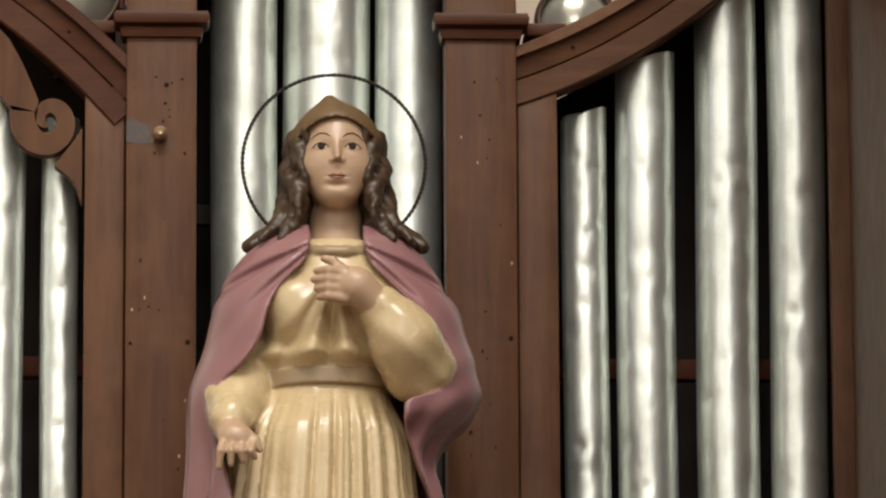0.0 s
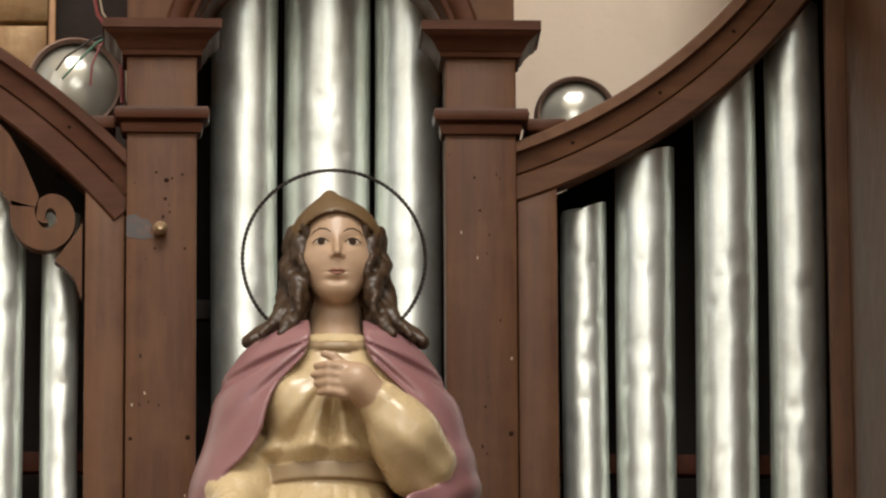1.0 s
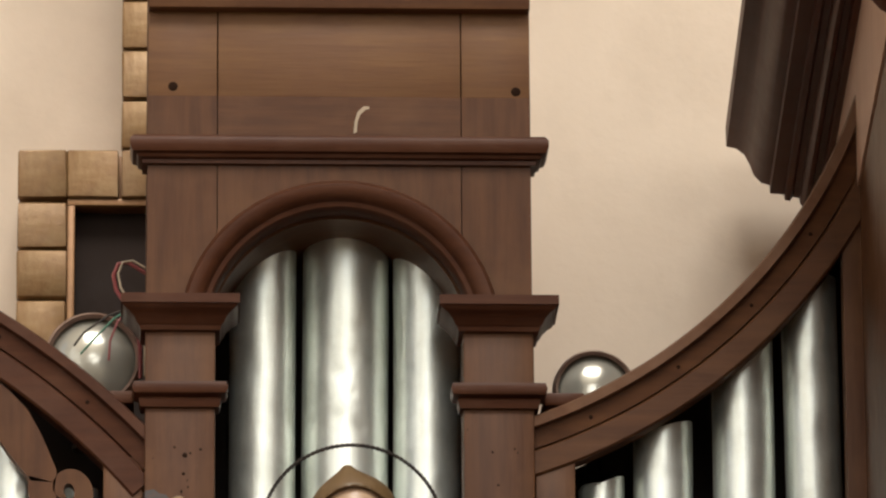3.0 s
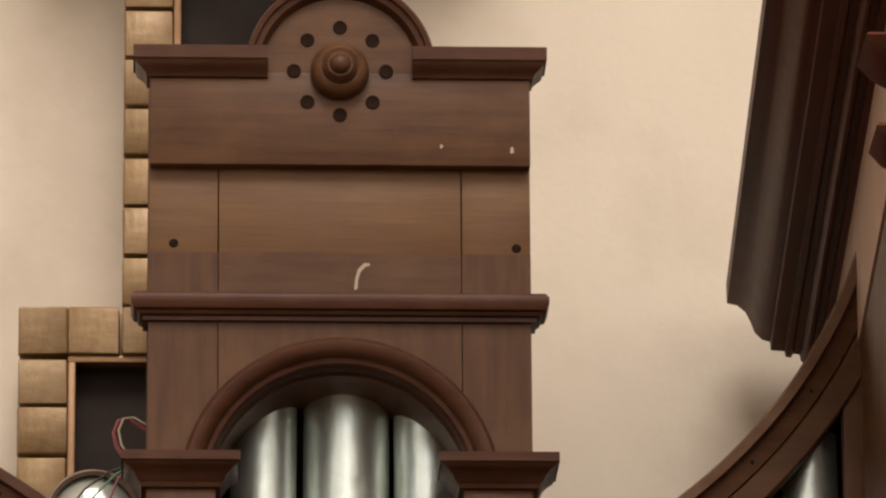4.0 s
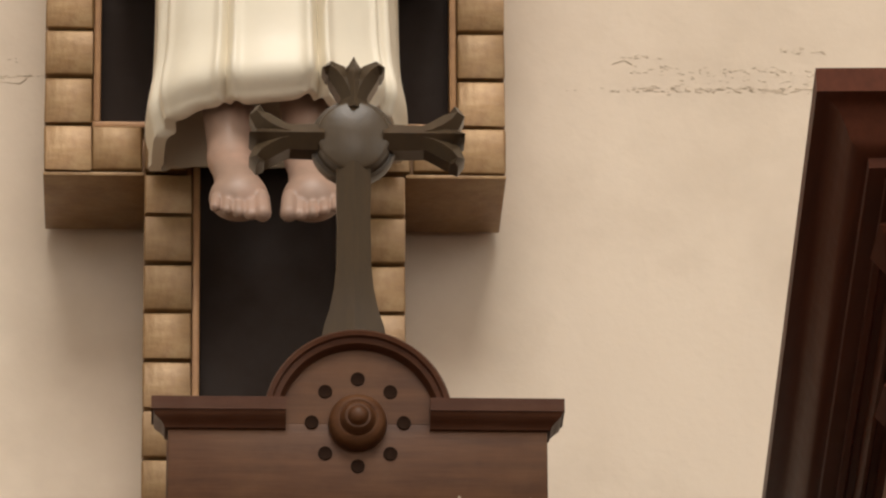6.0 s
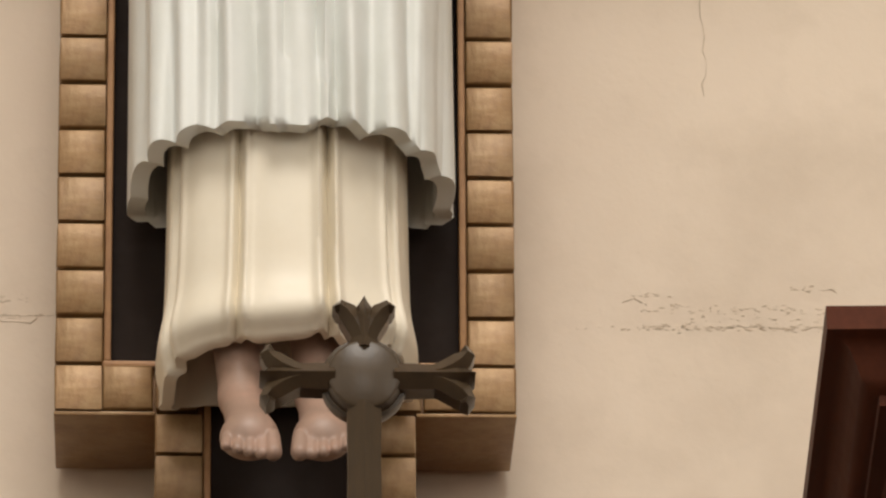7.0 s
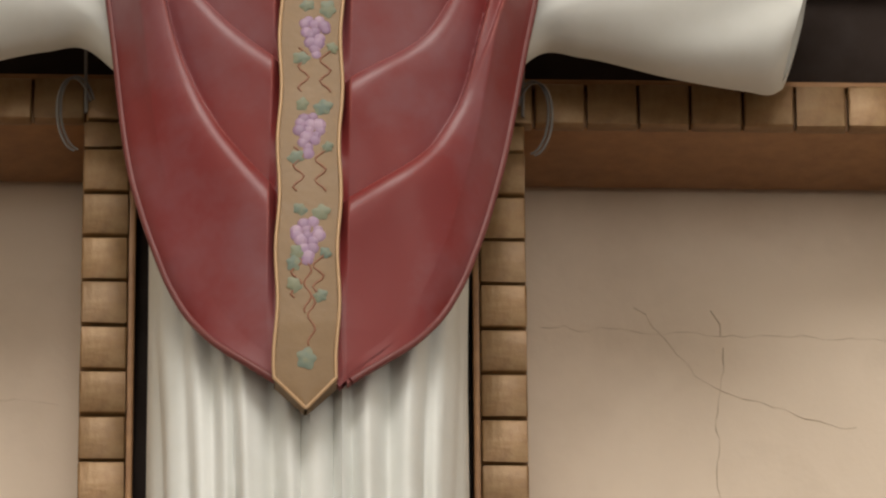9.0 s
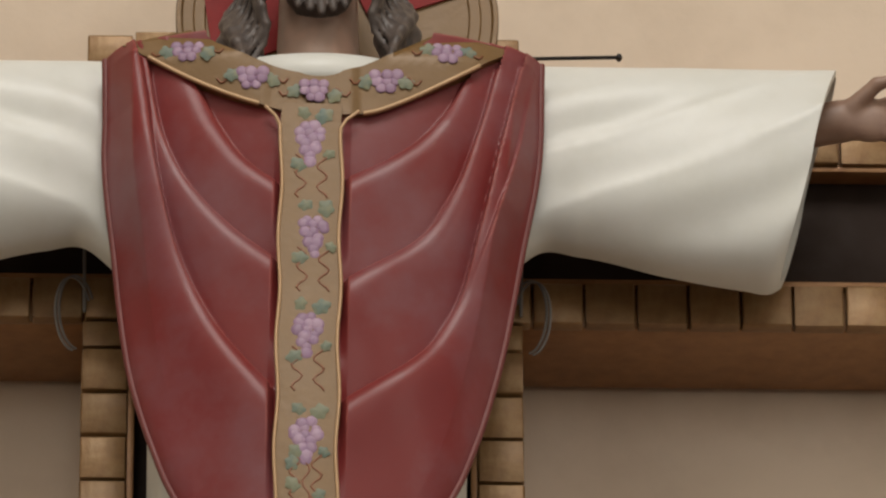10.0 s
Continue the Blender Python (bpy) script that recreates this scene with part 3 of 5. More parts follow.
def wing(side, label):
    w = thing("organ_wing", label, "organ wing", (CX + side * 0.5, 0.1, 2.8))
    # the right rail sags towards the case, the left one arches over its pipes
    cx, cz, r0, turn, start, stop = (CX + AX, AZ, 0.797, 1, 286, 352) if side > 0 else (CX - 1.121, 3.381, 1.168, -1, 139, 100)

    def curved(profile, trim=0):
        return arc_sweep([(r0 + turn * o, y) for o, y in profile], cx, cz, start, stop - turn * trim, 70, flip=side)

    def rail_z(d, o):
        r = r0 + turn * o
        return cz - math.sqrt(r * r - (d - AX) ** 2) if side > 0 else cz + math.sqrt(r * r - (d - 1.121) ** 2)

    part("curved_rail", curved([(0.0195, 0.06), (0.0195, 0.013), (0.023, 0.014), (0.046, 0.017), (0.047, 0.06)]), WOOD_H if side > 0 else MOULD, w, "brown curved top rail")
    part("rail_cap", curved([(0.0, 0.06), (0.0, 0.012), (0.003, 0.004), (0.017, 0.004), (0.019, 0.007), (0.019, 0.06)]), DUSTY if side > 0 else MOULD, w, "faded outer edge of the rail")
    part("lower_rail", curved([(0.0485, 0.055), (0.0485, 0.018), (0.051, 0.015), (0.083, 0.015), (0.086, 0.018), (0.086, 0.055)], 2), WOOD_H if side > 0 else MOULD, w)
    xs = sorted((CX + side * 0.288, CX + side * 0.346))
    part("inner_stile", box(xs[0], xs[1], 0.019, 0.055, 2.8, 4.15, 0.002), WOOD, w)
    xs = sorted((CX + side * 0.747, CX + side * 0.81))
    part("outer_stile", box(xs[0], xs[1], 0.021, 0.055, 2.8, 4.62 if side > 0 else 4.39, 0.002), WOOD, w)
    xs = sorted((CX + side * 0.29, CX + side * 0.83))
    st = []
    for k in range(41):
        d = 0.275 + 0.53 * k / 40
        z = rail_z(d, 0.028)
        st.append([(CX + side * d, y, zz_) for y, zz_ in ((0.33, z), (0.33, 2.8), (0.345, 2.8), (0.345, z))])
    # the wing's back is near-black as well, in place of shade behind its pipes
    part("back_panel", sweep(None, st), BLACK, w, "near-black back for the shade behind the pipes")
    part("support_bar", box(xs[0], xs[1], 0.2, 0.23, 3.755, 3.785, 0.002), WOOD_DARK, w)
    # roof board following the curve
    part("top_board", curved([(0.003, 0.06), (0.015, 0.06), (0.015, 0.33), (0.003, 0.33)]), WOOD_DARK, w)
    for d in (0.37, 0.5, 0.61, 0.7):
        part("nail_head", lathe([(0.0, -0.0008), (0.0025, -0.0006), (0.003, 0.0004)], (CX + side * d, 0.0145, rail_z(d, 0.033)), seg=10), HOLE, w)
    return w


right_wing = wing(1, "brown organ wing with a curved rail rising to the tower")
left_wing = wing(-1, "brown organ wing with a curved rail and a carved scroll")
for k, (a, b, z) in enumerate(((0.339, 0.407, 4.128), (0.419, 0.507, 4.212), (0.536, 0.628, 4.34), (0.644, 0.727, 4.45))):
    organ_pipe((a + b) / 2, 0.1, (b - a) / 2, 2.8, z, 31 + k, "dented tin pipe under the curved rail", cut=0.03 if k < 3 else 0.0)
for k, (a, b, z) in enumerate(((-0.427, -0.372, 4.12), (-0.54, -0.452, 4.18), (-0.65, -0.562, 4.3), (-0.76, -0.67, 4.33))):
    organ_pipe((a + b) / 2, 0.1, (b - a) / 2, 2.8, z, 51 + k, "dented tin pipe behind the carved scroll")


# the carved scroll in the left wing
def ribbon(points, widths, y0, y1):
    """A flat sawn ribbon along points with a width at each."""
    pts = [Vector((x, 0, z)) for x, z in points]
    st = []
    for i, p in enumerate(pts):
        d = (pts[min(i + 1, len(pts) - 1)] - pts[max(i - 1, 0)]).normalized()
        nrm = Vector((-d.z, 0, d.x)) * widths[i] / 2
        st.append([p + nrm + Vector((0, y0, 0)), p - nrm + Vector((0, y0, 0)), p - nrm + Vector((0, y1, 0)), p + nrm + Vector((0, y1, 0))])
    return sweep(None, st)


volute, widths = [], []
N = 60
for k in range(N + 1):
    f = k / N
    r = 0.034 * (1 - f) ** 0.85 + 0.005
    a = radians(150 + 450 * f)
    volute.append((-0.4175 + r * math.cos(a), 4.1 + 1.15 * r * math.sin(a)))
    widths.append(0.03 * (1 - f) + 0.011)
limb = [(-0.545, 4.255), (-0.525, 4.235), (-0.5, 4.205), (-0.48, 4.172), (-0.464, 4.145)]
part("carved_scroll", ribbon(limb + volute, [0.05, 0.055, 0.06, 0.056, 0.048] + widths, 0.024, 0.05), WOOD, left_wing, "sawn wooden scroll")
part("scroll_tail", prism([(-0.376, 4.075), (-0.368, 4.09), (-0.368, 3.975), (-0.372, 3.985), (-0.378, 4.005), (-0.392, 4.02), (-0.408, 4.032)], 0.025, 0.05), WOOD, left_wing)

# ---- the projecting tower at the right-hand end ----
tower = thing("organ_tower", "dark brown organ tower with a deep projecting cornice", "organ tower", (1.2, -0.3, 2.8))
SKEW = Matrix.Translation((0.634, 0.9, 0)) @ Matrix.Rotation(radians(2.37), 4, "Z").inverted() @ Matrix.Translation((-0.634, -0.9, 0))


def skewed(bm):
    bmesh.ops.transform(bm, verts=bm.verts, matrix=SKEW)
    return bm


TI = 0.79
big = [(0.0, 4.795), (0.0098, 4.797), (0.0114, 4.812), (0.0212, 4.814), (0.0245, 4.806), (0.031, 4.803), (0.0376, 4.81), (0.0392, 4.82), (0.049, 4.822), (0.0539, 4.815), (0.0621, 4.817), (0.0637, 4.826), (0.0858, 4.828), (0.0866, 4.842), (0.0997, 4.846), (0.1111, 4.858), (0.1176, 4.876), (0.1258, 4.893), (0.1389, 4.904), (0.1552, 4.908), (0.156, 4.94), (0.0, 4.942)]
part("deep_cornice", skewed(cornice(big, TI, 2.05, -1.39, 0.9)), WOOD_DARK, tower, "dark moulded cornice")
PANEL = material("pale rose wood panel", (0.55, 0.36, 0.26), 0.5, spec=0.1, grain=((0.42, 0.25, 0.17), 0.7, (50, 50, 4)), bump=0.1)
part("side_panel", skewed(box(TI, TI + 0.03, -1.36, 0.9, 4.572, 4.8, 0.0)), PANEL, tower, "pale rose brown side panel")
part("lower_panel", skewed(box(TI + 0.004, TI + 0.03, -1.36, 0.9, 2.8, 4.57, 0.0)), WOOD, tower)
part("front_panel", skewed(box(TI, 2.05, -1.39, -1.36, 2.8, 4.8, 0.002)), WOOD, tower)
part("top_board", skewed(box(TI, 2.05, -1.36, 0.9, 4.9, 4.93, 0.002)), WOOD_DARK, tower)
part("cornice_bead", lathe([(0, -0.008), (0.006, -0.006), (0.008, 0), (0.006, 0.006), (0, 0.008)], (0.627, 0.55, 4.92)), WOOD_DARK, tower)
# a slim turned post with rings beside the curved rail
slim = thing("corner_post", "slim dark brown post with moulded rings under the cornice", "post", (0.73, -1.27, 2.8))
part("shaft", box(0.694, 0.765, -1.34, -1.285, 2.8, 4.79, 0.004), WOOD, slim)
for z, s in ((4.428, 1.65), (4.548, 2.0), (4.77, 2.0)):
    ring = [(0.0, z - 0.026 * s), (0.01 * s, z - 0.025 * s), (0.012 * s, z - 0.016 * s), (0.025 * s, z - 0.009 * s), (0.033 * s, z), (0.035 * s, z + 0.004), (0.033 * s, z + 0.009), (0.0, z + 0.01)]
    part("ring_moulding", cornice(ring, 0.694, 0.765, -1.34, -1.285), WOOD_DARK, slim)

# ---- finial cross on the pediment ----
finial = thing("finial_cross", "olive bronzed wooden cross with flared ends on the pediment", "cross", (PED_X, 0.05, 5.115))
FX, FZ, FY = -0.022, 5.462, 0.03


def limb_bar(p0, d, stations):
    """A limb with a ridge along it, from p0 in the direction d. stations: (distance, half width)."""
    d, s = Vector((d[0], 0, d[1])), Vector((-d[1], 0, d[0]))
    p = Vector((p0[0], 0, p0[1]))
    return sweep(None, [[p + d * t + s * w * e + Vector((0, y, 0)) for e, y in ((1, FY + 0.05), (1, FY + 0.008), (0, FY - 0.012), (-1, FY + 0.008), (-1, FY + 0.05))] for t, w in stations])


part("shaft", limb_bar((FX, FZ), (0, -1), [(0.045, 0.0265), (0.14, 0.0255), (0.205, 0.0265), (0.245, 0.03), (0.28, 0.037), (0.305, 0.045), (0.33, 0.05)]), WOOD_OLIVE, finial)
part("disc", lathe([(0.0, -0.024), (0.05, -0.024), (0.055, -0.021), (0.0575, -0.012), (0.06, 0.0), (0.066, 0.002), (0.068, 0.012), (0.066, 0.03), (0.0, 0.03)], (FX, FY + 0.02, FZ), seg=48), WOOD_OLIVE, finial)
for d, L in (((1, 0), 0.17), ((-1, 0), 0.16), ((0, 1), 0.125)):
    arm = part("arm", limb_bar((FX, FZ), d, [(0.045, 0.022), (L - 0.055, 0.02), (L - 0.04, 0.022), (L - 0.02, 0.016), (L, 0.004)]), WOOD_OLIVE, finial)
    dv, sv = Vector((d[0], 0, d[1])), Vector((-d[1], 0, d[0]))
    for s in (1, -1):
        path = [(L - 0.065, 0.004, 0.014), (L - 0.05, 0.008, 0.016), (L - 0.034, 0.016, 0.017), (L - 0.02, 0.026, 0.016), (L - 0.012, 0.037, 0.012), (L - 0.016, 0.046, 0.006)]
        bm = bmesh.new()
        base = Vector((FX, 0, FZ))
        c = [base + dv * t + sv * s * o for t, o, w in path]
        st = []
        for i, (p, (_, _, w)) in enumerate(zip(c, path)):
            dd = (c[min(i + 1, len(c) - 1)] - c[max(i - 1, 0)]).normalized()
            nn = Vector((-dd.z, 0, dd.x)) * w
            st.append([p + nn * e + Vector((0, y, 0)) for e, y in ((1, FY + 0.048), (1, FY + 0.006), (0, FY - 0.008), (-1, FY + 0.006), (-1, FY + 0.048))])
        part("flare", sweep(None, st, bm), WOOD_OLIVE, arm)
    part("tip", limb_bar((FX + d[0] * (L - 0.02), FZ + d[1] * (L - 0.02)), d, [(0, 0.012), (0.01, 0.011), (0.016, 0.004)]), WOOD_OLIVE, arm)

# ---- the great cross on the wall, framed with gilded blocks ----
KX = -0.131  # its middle
FRONT, DEEP = 0.75, 1.0
great = thing("wall_cross", "large dark wall cross framed with worn gilded wooden blocks", "cross", (KX, 1.0, 4.3))
BLOCK_MESHES = {}


def block(w, h, parent, x, z, seed):
    """A gilded block of that size, its lower left corner at x, z; alike blocks share a mesh."""
    key = (round(w, 3), round(h, 3), seed % 4)
    if key not in BLOCK_MESHES:
        r = random.Random(seed)
        bm = box(0, w, 0, 0.03, 0, h, 0.0035)
        for v in bm.verts:
            v.co += Vector((r.uniform(-1, 1), r.uniform(-1, 1), r.uniform(-1, 1))) * 0.0009
        BLOCK_MESHES[key] = smooth(mesh_from(bm, "block", [GOLD]), 50)
    ob = new("block", BLOCK_MESHES[key])
    ob.parent = parent
    ob.matrix_parent_inverse = Matrix.Translation(parent.location).inverted()
    ob.location = (x, FRONT - 0.002 + 0.003 * ((seed * 7 % 5) / 5 - 0.5), z)
    return ob


COUNT = [0]


def column(x0, x1, z0, z1, pitch=0.0838):
    z = z0
    while z < z1 - 0.012:
        COUNT[0] += 1
        block(x1 - x0, min(pitch, z1 - z) - 0.005, great, x0, z, COUNT[0])
        z += pitch


def line(x0, x1, z0, z1, pitch=0.0872):
    x = x0
    while x < x1 - 0.012:
        COUNT[0] += 1
        block(min(pitch, x1 - x) - 0.005, z1 - z0, great, x, z0, COUNT[0])
        x += pitch


W1, W2, BR = 0.377, 0.2125, 0.078  # half widths of the wide and the narrow stage, block size
FOOT, NECK0, BODY0, BEAM0, BEAM1, TOP = 4.1, 4.848, 5.68, 7.074, 7.47, 7.64
BEAM = 1.28
# dark recessed panels
part("panel", box(KX - W1 + 0.06, KX + W1 - 0.06, FRONT + 0.05, FRONT + 0.07, FOOT, NECK0 - 0.06, 0), CHAR, great, "charcoal brown panel")
part("panel", box(KX - W2 + 0.06, KX + W2 - 0.06, FRONT + 0.052, FRONT + 0.07, NECK0 - 0.07, BODY0 + 0.07, 0), CHAR, great, "charcoal brown panel")
part("panel", box(KX - W1 + 0.06, KX + W1 - 0.06, FRONT + 0.05, FRONT + 0.07, BODY0 + 0.06, TOP - 0.05, 0), CHAR, great, "charcoal brown panel")
part("panel", box(KX - BEAM + 0.06, KX + BEAM - 0.06, FRONT + 0.054, FRONT + 0.07, BEAM0 + 0.06, BEAM1 - 0.06, 0), CHAR, great, "charcoal brown panel")


# side boards behind the blocks: a frame of boards round every stage
def board(x0, x1, z0, z1):
    COUNT[0] += 1
    return part("frame_board", box(x0, x1, FRONT + 0.024, DEEP, z0, z1, 0.002), GOLD_LIP, great)


for s in (-1, 1):
    def span(a, b):
        return sorted((KX + s * a, KX + s * b))
    board(*span(W1 - BR - 0.004, W1 - 0.002), FOOT, NECK0 - 0.002)
    board(*span(W2 - BR - 0.004, W2 - 0.002), NECK0, BODY0)
    board(*span(W1 - BR - 0.004, W1 - 0.002), BODY0 + 0.002, BEAM0 + 0.002)
    board(*span(W1 - BR - 0.004, W1 - 0.002), BEAM1, TOP - 0.002)
    board(*span(W2 - BR, W1 - BR - 0.006), NECK0 - BR, NECK0 - 0.002)
    board(*span(W2 - BR, W1 - BR - 0.006), BODY0 + 0.002, BODY0 + BR)
    board(*span(W1 - BR, BEAM), BEAM0 + 0.004, BEAM0 + BR)
    board(*span(W1 - BR, BEAM), BEAM1 - BR, BEAM1 - 0.002)
    board(*span(BEAM - BR, BEAM), BEAM0 + BR + 0.002, BEAM1 - BR - 0.002)
    part("bottom_board", box(*span(W2 + 0.001, W1 + 0.001), FRONT + 0.001, DEEP, BODY0 - 0.008, BODY0 - 0.001, 0.002), GOLD, great, "plain gilded board under the step")
    # inner lips
    def lip(a, b, z0, z1):
        x0, x1 = sorted((KX + s * a, KX + s * b))
        part("lip", box(x0, x1, FRONT + 0.006, FRONT + 0.052, z0, z1, 0.002), GOLD_LIP, great, "thin gilded lip")
    lip(W1 - BR - 0.013, W1 - BR - 0.001, FOOT, NECK0 - BR - 0.012)
    lip(W2 - BR - 0.013, W2 - BR - 0.001, NECK0 - BR, BODY0 + BR)
    lip(W1 - BR - 0.013, W1 - BR - 0.001, BODY0 + BR + 0.012, BEAM0 + BR)
    lip(W2 - BR - 0.013, W1 - BR - 0.001, NECK0 - BR - 0.012, NECK0 - BR - 0.001)
    lip(W2 - BR - 0.013, W1 - BR + 0.001, BODY0 + BR + 0.001, BODY0 + BR + 0.012)
    lip(W1 - BR - 0.013, BEAM - BR, BEAM0 + BR + 0.001, BEAM0 + BR + 0.012)
    lip(W1 - BR - 0.013, BEAM - BR, BEAM1 - BR - 0.012, BEAM1 - BR - 0.001)
    # the blocks
    x0, x1 = span(W1 - BR, W1)
    column(x0, x1, FOOT, NECK0 - BR - 0.004)
    column(x0, x1, BODY0, BEAM0)
    column(x0, x1, BEAM1, TOP)
    block(BR, BR, great, x0, NECK0 - BR, 3 + s)
    x0, x1 = span(W2 - BR, W2)
    column(x0, x1, NECK0 + 0.004, BODY0 - 0.001)
    x0, x1 = span(W2 - BR, W1 - BR)
    line(x0 + (0.004 if s > 0 else 0), x1 - (0.0 if s > 0 else 0.004), NECK0 - BR, NECK0)
    line(x0 + (0.004 if s > 0 else 0), x1 - (0.0 if s > 0 else 0.004), BODY0 + 0.002, BODY0 + BR)
    x0, x1 = span(W1 - BR, BEAM)
    line(x0 + 0.007, x1, BEAM0, BEAM0 + BR, 0.09)
    line(x0 + 0.007, x1, BEAM1 - BR, BEAM1, 0.09)
    x0, x1 = span(BEAM - BR, BEAM)
    column(x0, x1, BEAM0 + BR + 0.004, BEAM1 - BR - 0.002)
board(KX - W1 + BR, KX + W1 - BR, TOP - BR, TOP - 0.002)
line(KX - W1 + BR + 0.004, KX + W1 - BR, TOP - BR, TOP)

# cables that hold the cross, and the rod behind the shoulder
for s in (-1, 1):
    x = KX + s * (W1 + 0.005)
    cable = thing("holding_cable", "grey steel cable looped round the beam of the wall cross", "cable", (x, FRONT, 7.0), "cables of the cross")
    pts = []
    for k in range(25):
        a = radians(-60 + 240 * k / 24)
        pts.append((x + s * 0.03 * math.sin(a) + s * 0.005, FRONT - 0.02 - 0.02 * math.sin(a), 7.075 + 0.07 * math.cos(a)))
    part("loop", tube(pts, 0.0024, 8), CABLE, cable)
    part("loop", tube([(p[0] + s * 0.006, p[1] - 0.006, p[2] - 0.006) for p in pts], 0.0024, 8), CABLE, cable)
    part("hanger", tube([(x - s * 0.008, FRONT - 0.012, 7.08), (x - s * 0.006, FRONT - 0.012, 7.2), (x - s * 0.01, FRONT - 0.005, 7.3)], 0.003, 8), CABLE, cable)
hook = thing("iron_rod", "thin black iron rod with a knob beside the cross", "rod", (0.3, 0.72, 7.59))
part("rod", tube([(0.16, 0.74, 7.585), (0.3, 0.7, 7.568), (0.41, 0.66, 7.549)], 0.0035, 8), IRON, hook)
part("knob", lathe([(0, -0.009), (0.0045, -0.007), (0.006, 0), (0.0045, 0.007), (0, 0.009)], (0.415, 0.66, 7.5485), axis="y", seg=16), IRON, hook)

# ---- the painted statue in front of the arched bay ----
SX, SY = -0.008, -0.25


def oval(X, Y, a, b):
    return (np.sqrt((X / a) ** 2 + (Y / b) ** 2) - 1) * np.minimum(a, b)


def path_rods(X, Y, Z, pts, radii, k=0.006):
    d = None
    for (p, q), (ra, rb) in zip(zip(pts, pts[1:]), zip(radii, radii[1:])):
        e = rod(X, Y, Z, p, q, ra, rb)
        d = e if d is None else smin(d, e, k)
    return d


def by_group(groups, V, F):
    """The number of the group that lies nearest to each face's middle."""
    C = V[F].mean(1)
    return np.argmin(np.stack([g(C[:, 0], C[:, 1], C[:, 2]) for g in groups]), 0)


def blend(groups, k):
    def field(X, Y, Z):
        d = groups[0](X, Y, Z)
        for g in groups[1:]:
            d = smin(d, g(X, Y, Z), k)
        return d
    return field


# head: 0 flesh, 1 hair, 2 cap; the small painted marks lie on it
HX = SX + 0.003


def s_flesh(X, Y, Z):
    x, y = X - HX, Y - SY
    d = ball(x, y, Z, (0, 0.0, 3.985), (0.0505, 0.056, 0.066))
    d = smin(d, ball(x, y, Z, (0, -0.013, 3.946), (0.0385, 0.042, 0.042)), 0.03)
    d = smin(d, ball(x, y, Z, (0.001, -0.036, 3.912), (0.022, 0.018, 0.014)), 0.022)
    d = smin(d, rod(x, y, Z, (0, 0.018, 3.8), (0, 0.026, 3.92), 0.042, 0.037), 0.008)
    d = smin(d, rod(x, y, Z, (0, 0.005, 3.795), (0, 0.01, 3.82), 0.078, 0.044), 0.02)
    for s in (-1, 1):
        d = -smin(-d, ball(x, y, Z, (s * 0.0225, -0.067, 3.979), (0.015, 0.014, 0.0092)), 0.009)
        d = smin(d, ball(x, y, Z, (s * 0.029, -0.031, 3.951), (0.015, 0.014, 0.016)), 0.024)
        d = smin(d, ball(x, y, Z, (s * 0.0222, -0.0425, 3.979), (0.0125, 0.0095, 0.0085)), 0.004)
        d = smin(d, ball(x, y, Z, (s * 0.051, 0.002, 3.95), (0.008, 0.012, 0.016)), 0.006)
    d = smin(d, rod(x, y, Z, (0, -0.051, 3.99), (0, -0.0675, 3.9605), 0.0028, 0.005), 0.006)
    for s in (-1, 1):
        d = smin(d, ball(x, y, Z, (s * 0.0062, -0.059, 3.9575), (0.0042, 0.0055, 0.0038)), 0.004)
        d = -smin(-d, ball(x, y, Z, (s * 0.0035, -0.0645, 3.9535), (0.0024, 0.004, 0.002)), 0.002)
    # lips with a groove between and a dip under the lower one
    d = smin(d, ball(x, y, Z, (0, -0.0465, 3.9345), (0.0145, 0.0085, 0.0095)), 0.01)
    d = smin(d, line3(x, y, Z, 3.9375, 0.0028), 0.003)
    d = smin(d, line3(x * 1.25, y, Z, 3.9313, 0.0036), 0.003)
    d = -smin(-d, ball(x, y, Z, (0, -0.0575, 3.9345), (0.0125, 0.0035, 0.0011)), 0.002)
    return -smin(-d, ball(x, y, Z, (0, -0.059, 3.9225), (0.011, 0.006, 0.0035)), 0.006)


def line3(x, y, Z, z, r):
    """A lip: a bow that bends back towards its ends."""
    return np.sqrt((y + 0.0525 - 28 * x**2) ** 2 + (Z - z) ** 2 + np.maximum(np.abs(x) - 0.011, 0) ** 2) - r * np.clip(1.15 - np.abs(x) / 0.015, 0.15, 1)


WAVES = [(0.047, -0.014, 0.012, 0.0), (0.056, 0.0, 0.012, 1.3), (0.064, 0.014, 0.012, 2.6), (0.066, 0.03, 0.014, 3.9), (0.044, -0.026, 0.008, 3.4), (0.052, -0.012, 0.009, 5.0), (0.042, 0.05, 0.03, 0.7), (0.045, 0.02, 0.018, 2.0)]


